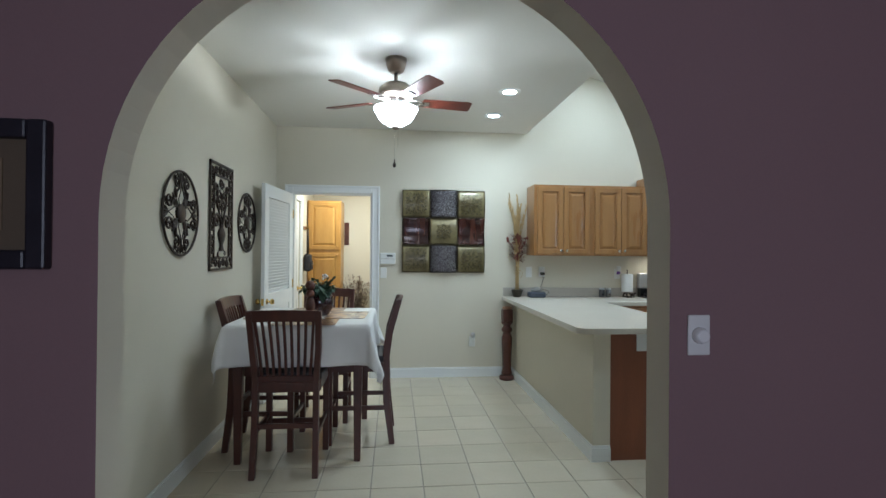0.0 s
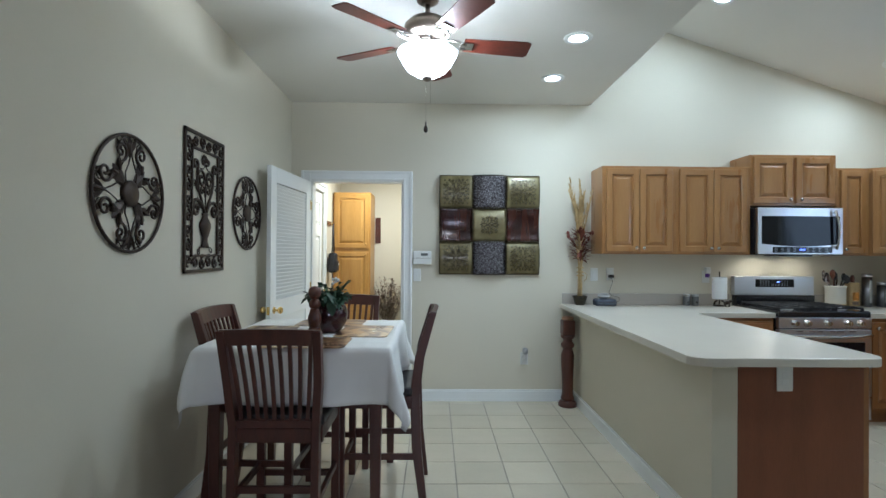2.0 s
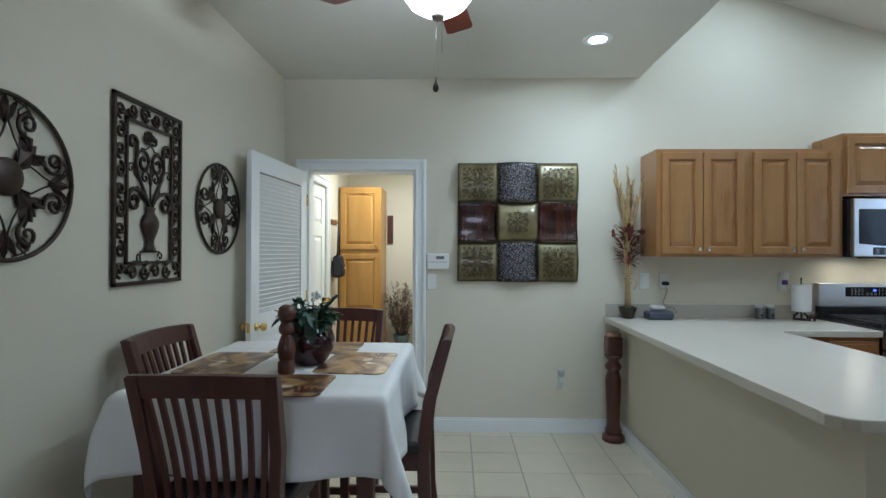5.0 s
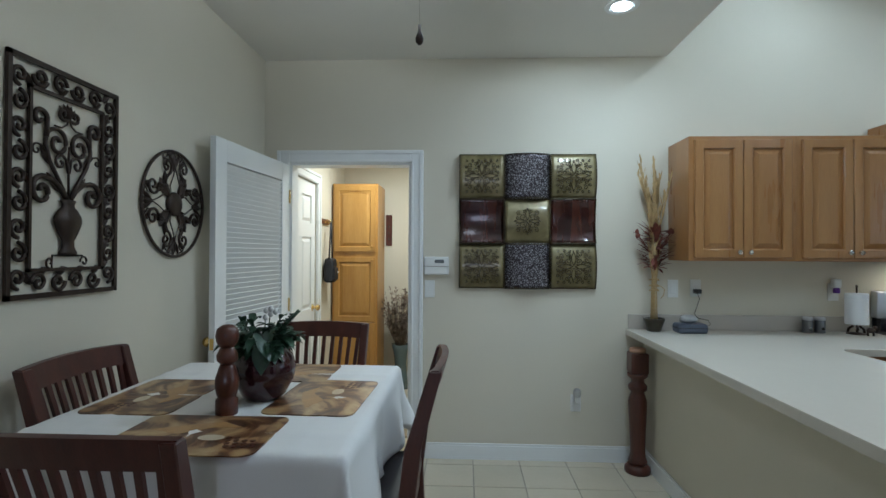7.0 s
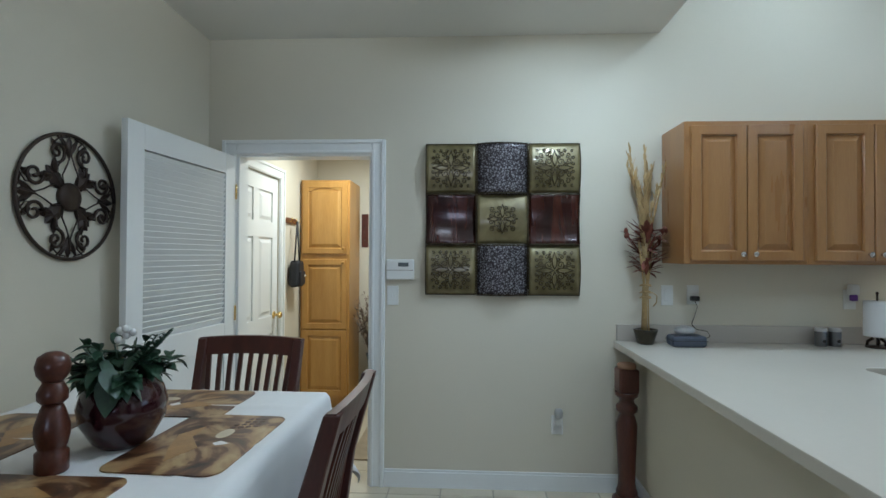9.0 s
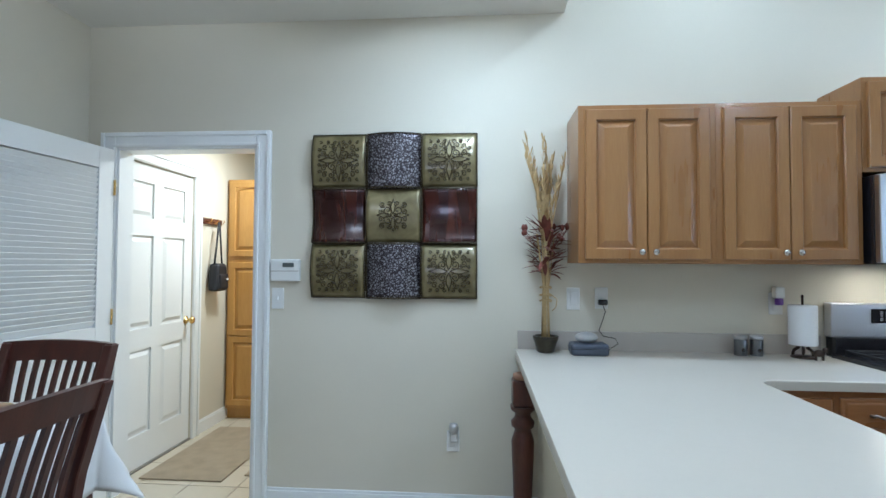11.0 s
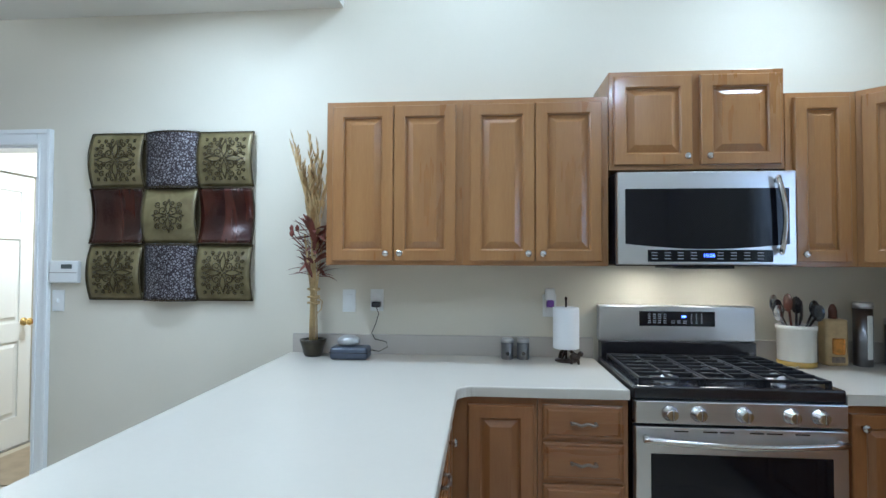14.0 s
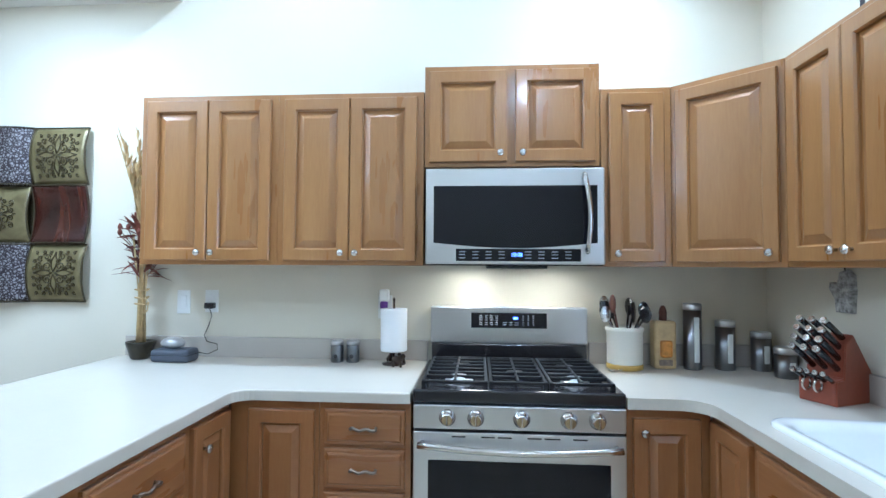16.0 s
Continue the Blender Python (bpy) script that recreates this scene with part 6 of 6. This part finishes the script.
part("latch_plate", boxed(LW - 0.001, LW + 0.0015, -LT + 0.006, -0.006, 0.90, 0.96), BRASS, lf)
for z in (0.25, 1.05, 1.80):
    part("hinge", turned([(0.006, -0.045), (0.006, 0.045)], 8, (0.0, 0.004, z)), BRASS, lf)


gd = thing("panel_door", pose(HXL - 0.03, 6.15, 0.005) @ pose(0, 0, 0, 0, 0, 90), "white six-panel door, closed, with a brass knob", "door")
GW, GH = 0.82, 2.02
xs_, zs_ = [0, 0.10, 0.36, 0.46, 0.72, GW], [0, 0.22, 0.78, 0.92, 1.54, 1.66, 1.90, GH]
bm = bmesh.new()
for i in range(5):
    for j in range(7):
        if i in (1, 3) and j in (1, 3, 5):
            continue
        box(bm, xs_[i], xs_[i + 1], -0.02, 0.02, zs_[j], zs_[j + 1])
part("frame", bm, TRIM, gd)
for i in (1, 3):
    for j in (1, 3, 5):
        bm = raised_panel(xs_[i + 1] - xs_[i] + 0.0, zs_[j + 1] - zs_[j], 0.012, 0.02)
        box(bm, 0, xs_[i + 1] - xs_[i], -0.003, 0.003, 0, zs_[j + 1] - zs_[j])
        part("panel", moved(bm, pose(xs_[i], -0.004, zs_[j])), TRIM, gd)
part("knob", moved(turned([(0.030, 0), (0.030, 0.006), (0.011, 0.010), (0.011, 0.032), (0.026, 0.042), (0.028, 0.055), (0.018, 0.066), (0.005, 0.068)], 18), pose(GW - 0.065, -0.02, 0.92, 90, 0, 0)), BRASS, gd, "polished brass knob")
tagged(part("trim_threshold", boxed(HXL - 0.10, HXL + 0.01, 6.15, 6.97, 0, 0.012, 0.003), mat("grey_threshold", (0.25, 0.24, 0.22), 0.5, 0.4)), "grey metal door threshold", "threshold", kind="structure")

# pantry cupboard
pa = thing("pantry_cupboard", pose(-1.145, 7.48, 0), "tall golden oak pantry cupboard with arched panels", "cupboard")
PW = 0.455
bm = boxed(0, PW, 0, 0.42, 0.09, 2.10, 0.002)
box(bm, 0, PW, 0.04, 0.42, 0, 0.09)
part("carcass", bm, OAK, pa)
for z, h, ar in ((0.12, 0.60, 0.0), (0.73, 0.64, 0.0), (1.42, 0.66, 0.035)):
    d = part("door", moved(raised_door(PW - 0.04, h), pose(0.02, 0, z)), OAK, pa)
    bm = raised_panel(PW - 0.04, h, arch=0.0)
    part("panel", moved(bm, pose(0.02, 0, z)), OAK, d)
    if ar:
        f = 0.055
        pts = [(0.055, h - f + 0.001)] + [(0.055 + (PW - 0.15) * k / 12, h - f - 0.034 * abs(1 - 2 * k / 12) ** 2) for k in range(13)] + [(PW - 0.095, h - f + 0.001)]
        part("arch_rail", moved(moved(prism(bmesh.new(), pts, 0.0, 0.0195), pose(0, 0, 0, 90, 0, 0)), pose(0.02, 0, z)), OAK, d)
    if z > 0.5:
        part("knob", knob_mesh((PW - 0.05, -0.018, z + (0.05 if ar else h - 0.03))), OAK, d)

# hooks and bag
hk = thing("coat_hook_rail", pose(HXL, 7.15, 1.70) @ pose(0, 0, 0, 0, 0, 90), "dark wooden hook rail on the hall wall", "hook rail")
part("rail", boxed(-0.07, 0.22, -0.018, 0, -0.02, 0.03, 0.004), MILLWOOD, hk)
for x in (-0.03, 0.07, 0.17):
    part("hook", tube(bmesh.new(), [(x, -0.018, 0.0), (x, -0.05, -0.01), (x, -0.065, 0.01), (x, -0.06, 0.025)], 0.004, 6), BRASS, hk)
bg = thing("shoulder_bag", pose(HXL + 0.065, 7.23, 0) @ pose(0, 0, 0, 0, 0, 90), "black nylon bag hanging from a hook by its strap", "bag")
bm = boxed(-0.085, 0.085, -0.045, 0.045, 1.13, 1.36, 0.03, 4)
for v in bm.verts:
    v.co.x *= 1.12 - 0.35 * max(0, (v.co.z - 1.13) / 0.23)
part("pouch", bm, BAGCLOTH, bg)
part("pocket", boxed(-0.065, 0.065, -0.058, -0.04, 1.15, 1.27, 0.012, 3), BAGCLOTH, bg)
part("strap", tube(bmesh.new(), [(-0.06, 0, 1.35), (-0.03, 0, 1.50), (0.0, 0.0, 1.70), (0.012, 0, 1.70), (0.04, 0, 1.50), (0.06, 0, 1.35)], 0.008, 6), BAGCLOTH, bg)
part("tag", boxed(0.03, 0.06, -0.062, -0.056, 1.22, 1.235), PLASTIC, bg)
# plaque on the end wall
pq = thing("wall_plaque", pose(-0.66, HY, 1.66), "narrow dark plaque on the hall end wall", "wall decoration")
part("board", boxed(-0.035, 0.035, -0.015, 0, -0.17, 0.17, 0.004), MILLWOOD, pq)
for z in (-0.10, -0.03, 0.04):
    part("hook", tube(bmesh.new(), [(0.0, -0.015, z), (0.0, -0.04, z - 0.008), (0.0, -0.045, z + 0.01)], 0.004, 6), IRON, pq)
# dried flowers in a floor vase
fv = thing("floor_vase", pose(-0.49, 7.75, 0), "tall glass floor vase of greyish dried flowers", "vase")
part("vase", turned([(0.075, 0), (0.085, 0.01), (0.070, 0.12), (0.060, 0.25), (0.075, 0.38), (0.095, 0.46), (0.090, 0.46), (0.06, 0.36)], 24), mat("blue_grey_glass", (0.10, 0.14, 0.15), 0.12, vary=0.1, bump=0.0), fv)
random.seed(5)
st, hd, wh = bmesh.new(), bmesh.new(), bmesh.new()
for i in range(70):
    a, t_ = random.uniform(0, 6.28), random.uniform(0, 0.5)
    ln = random.uniform(0.30, 0.66)
    d = Vector((math.cos(a) * math.sin(t_), math.sin(a) * math.sin(t_), math.cos(t_)))
    p0 = Vector((0.03 * math.cos(a), 0.03 * math.sin(a), 0.40))
    p1 = p0 + d * ln
    tube(st, [p0, p0 + d * ln * 0.5, p1], 0.0022, 4)
    for k in range(18):
        w = Vector((random.uniform(-1, 1), random.uniform(-1, 1), random.uniform(-0.2, 1)))
        leaf(hd, p0 + d * ln * random.uniform(0.35, 1), w, random.uniform(0.03, 0.07), 0.008, 0.1)
for i in range(16):
    a = random.uniform(0, 6.28)
    p = Vector((0.11 * math.cos(a), -0.06 - 0.06 * random.random(), random.uniform(0.62, 0.86)))
    for k in range(8):
        w = Vector((math.cos(k * 0.785), -0.4, math.sin(k * 0.785)))
        leaf(wh, p, w, 0.026, 0.009, 0.0)
tagged(part("stem_bundle", st, GREYDRY, fv), kind="stuff")
tagged(part("dry_heads", hd, GREYDRY, fv, "grey brown dried sprigs"), kind="stuff")
tagged(part("white_blooms", wh, EGG, fv, "small cream dried blooms"), kind="stuff")
# rugs
for x0, x1, y0, y1 in ((-1.06, -0.52, 6.25, 7.25), (-0.42, 0.10, 6.35, 7.1)):
    r = thing("rug", pose(0, 0, 0.0), "small beige hall rug with a faint pattern", "rug", "hall rugs")
    part("rug_body", boxed(x0, x1, y0, y1, 0.0, 0.012, 0.005), RUG, r)

# ---- sitting room wall: framed picture ----
fp = thing("framed_picture", pose(-1.098, AY0, 1.532), "dark framed print with an olive mount on the mauve wall", "picture")
fw, fh = 0.34, 0.175
for a, b, c, d in ((-fw, -fw + 0.045, -fh, fh), (fw - 0.045, fw, -fh, fh), (-fw + 0.045, fw - 0.045, -fh, -fh + 0.045), (-fw + 0.045, fw - 0.045, fh - 0.045, fh)):
    part("frame_bar", boxed(a, b, -0.03, 0, c, d, 0.006), NAVY, fp)
part("mount", boxed(-fw + 0.04, fw - 0.04, -0.010, -0.002, -fh + 0.04, fh - 0.04), MATBOARD, fp)
part("print", boxed(-0.20, 0.235, -0.0125, -0.009, -0.085, 0.085), CANVAS, fp)

# ---- living room seen through the pocket door opening ----
fpl = thing("fireplace", pose(-2.55, 3.98, 0), "white fireplace surround with a dark firebox", "fireplace")
for x in (-0.72, 0.50):
    part("pilaster", boxed(x, x + 0.22, -0.14, 0, 0, 1.10, 0.006), TRIM, fpl)
part("frieze", boxed(-0.50, 0.50, -0.14, 0, 0.80, 1.10, 0.006), TRIM, fpl)
part("mantel_shelf", boxed(-0.82, 0.82, -0.24, 0, 1.10, 1.17, 0.01), TRIM, fpl)
part("firebox", boxed(-0.50, 0.50, -0.05, 0, 0, 0.80), BLACK, fpl)
fpl.scale = (1, 1, 1.33)
for x in (-2.34, -2.24):
    cs = thing("candlestick", pose(x, 3.85, 1.17 * 1.33), "dark slim candlestick on the mantel", "candlestick", "mantel candlesticks")
    part("stick", turned([(0.03, 0), (0.03, 0.01), (0.008, 0.02), (0.008, 0.17), (0.018, 0.18), (0.018, 0.20)], 12), IRON, cs)
mp_ = thing("mantel_picture", pose(-2.71, 3.99, 2.10), "dark framed picture above the mantel", "picture")
part("frame", boxed(-0.42, 0.42, -0.03, 0, -0.28, 0.38, 0.005), NAVY, mp_)
part("print", boxed(-0.36, 0.36, -0.034, -0.028, -0.22, 0.32), WHITE_WALL, mp_)
so_ = thing("ottoman", pose(-1.86, 3.1, 0), "pale upholstered stool on dark legs", "stool")
part("cushion", boxed(-0.28, 0.28, -0.24, 0.24, 0.30, 0.46, 0.05, 4), mat("grey_upholstery", (0.42, 0.43, 0.47), 0.9, bump=0.2), so_)
for x in (-0.22, 0.22):
    for y in (-0.18, 0.18):
        part("leg", turned([(0.012, 0), (0.02, 0.08), (0.016, 0.16), (0.028, 0.31)], 10, (x, y, 0)), BLACK, so_)

# ---- floor tiles ----
P = 0.313
fl = bpy.data.objects["floor"]
tile = boxed(-P / 2 + 0.003, P / 2 - 0.003, -P / 2 + 0.003, P / 2 - 0.003, -0.006, 0.0, 0.0015, 1)
t0 = part("tile", tile, TILE, fl)
X0, Y0 = 0.237 - P / 2, 5.575 + P / 2
made = 0
hall = bmesh.new()
for i in range(-5, 16):
    for j in range(-14, 9):
        x, y = X0 + P * i, Y0 + P * j
        if not (XL - P / 2 < x < XR + P / 2 and AY0 < y < HY):
            continue
        if y > W + P / 2:
            if x < HXR + P / 2:
                box(hall, x - P / 2 + 0.003, x + P / 2 - 0.003, y - P / 2 + 0.003, y + P / 2 - 0.003, -0.006, 0.0)
            continue
        if made == 0:
            t0.location = (x, y, 0)
        else:
            ob = new("tile", t0.data)
            ob.parent, ob.location = fl, (x, y, 0)
        made += 1
tagged(part("hall_tiles", hall, TILE, fl), kind="stuff")
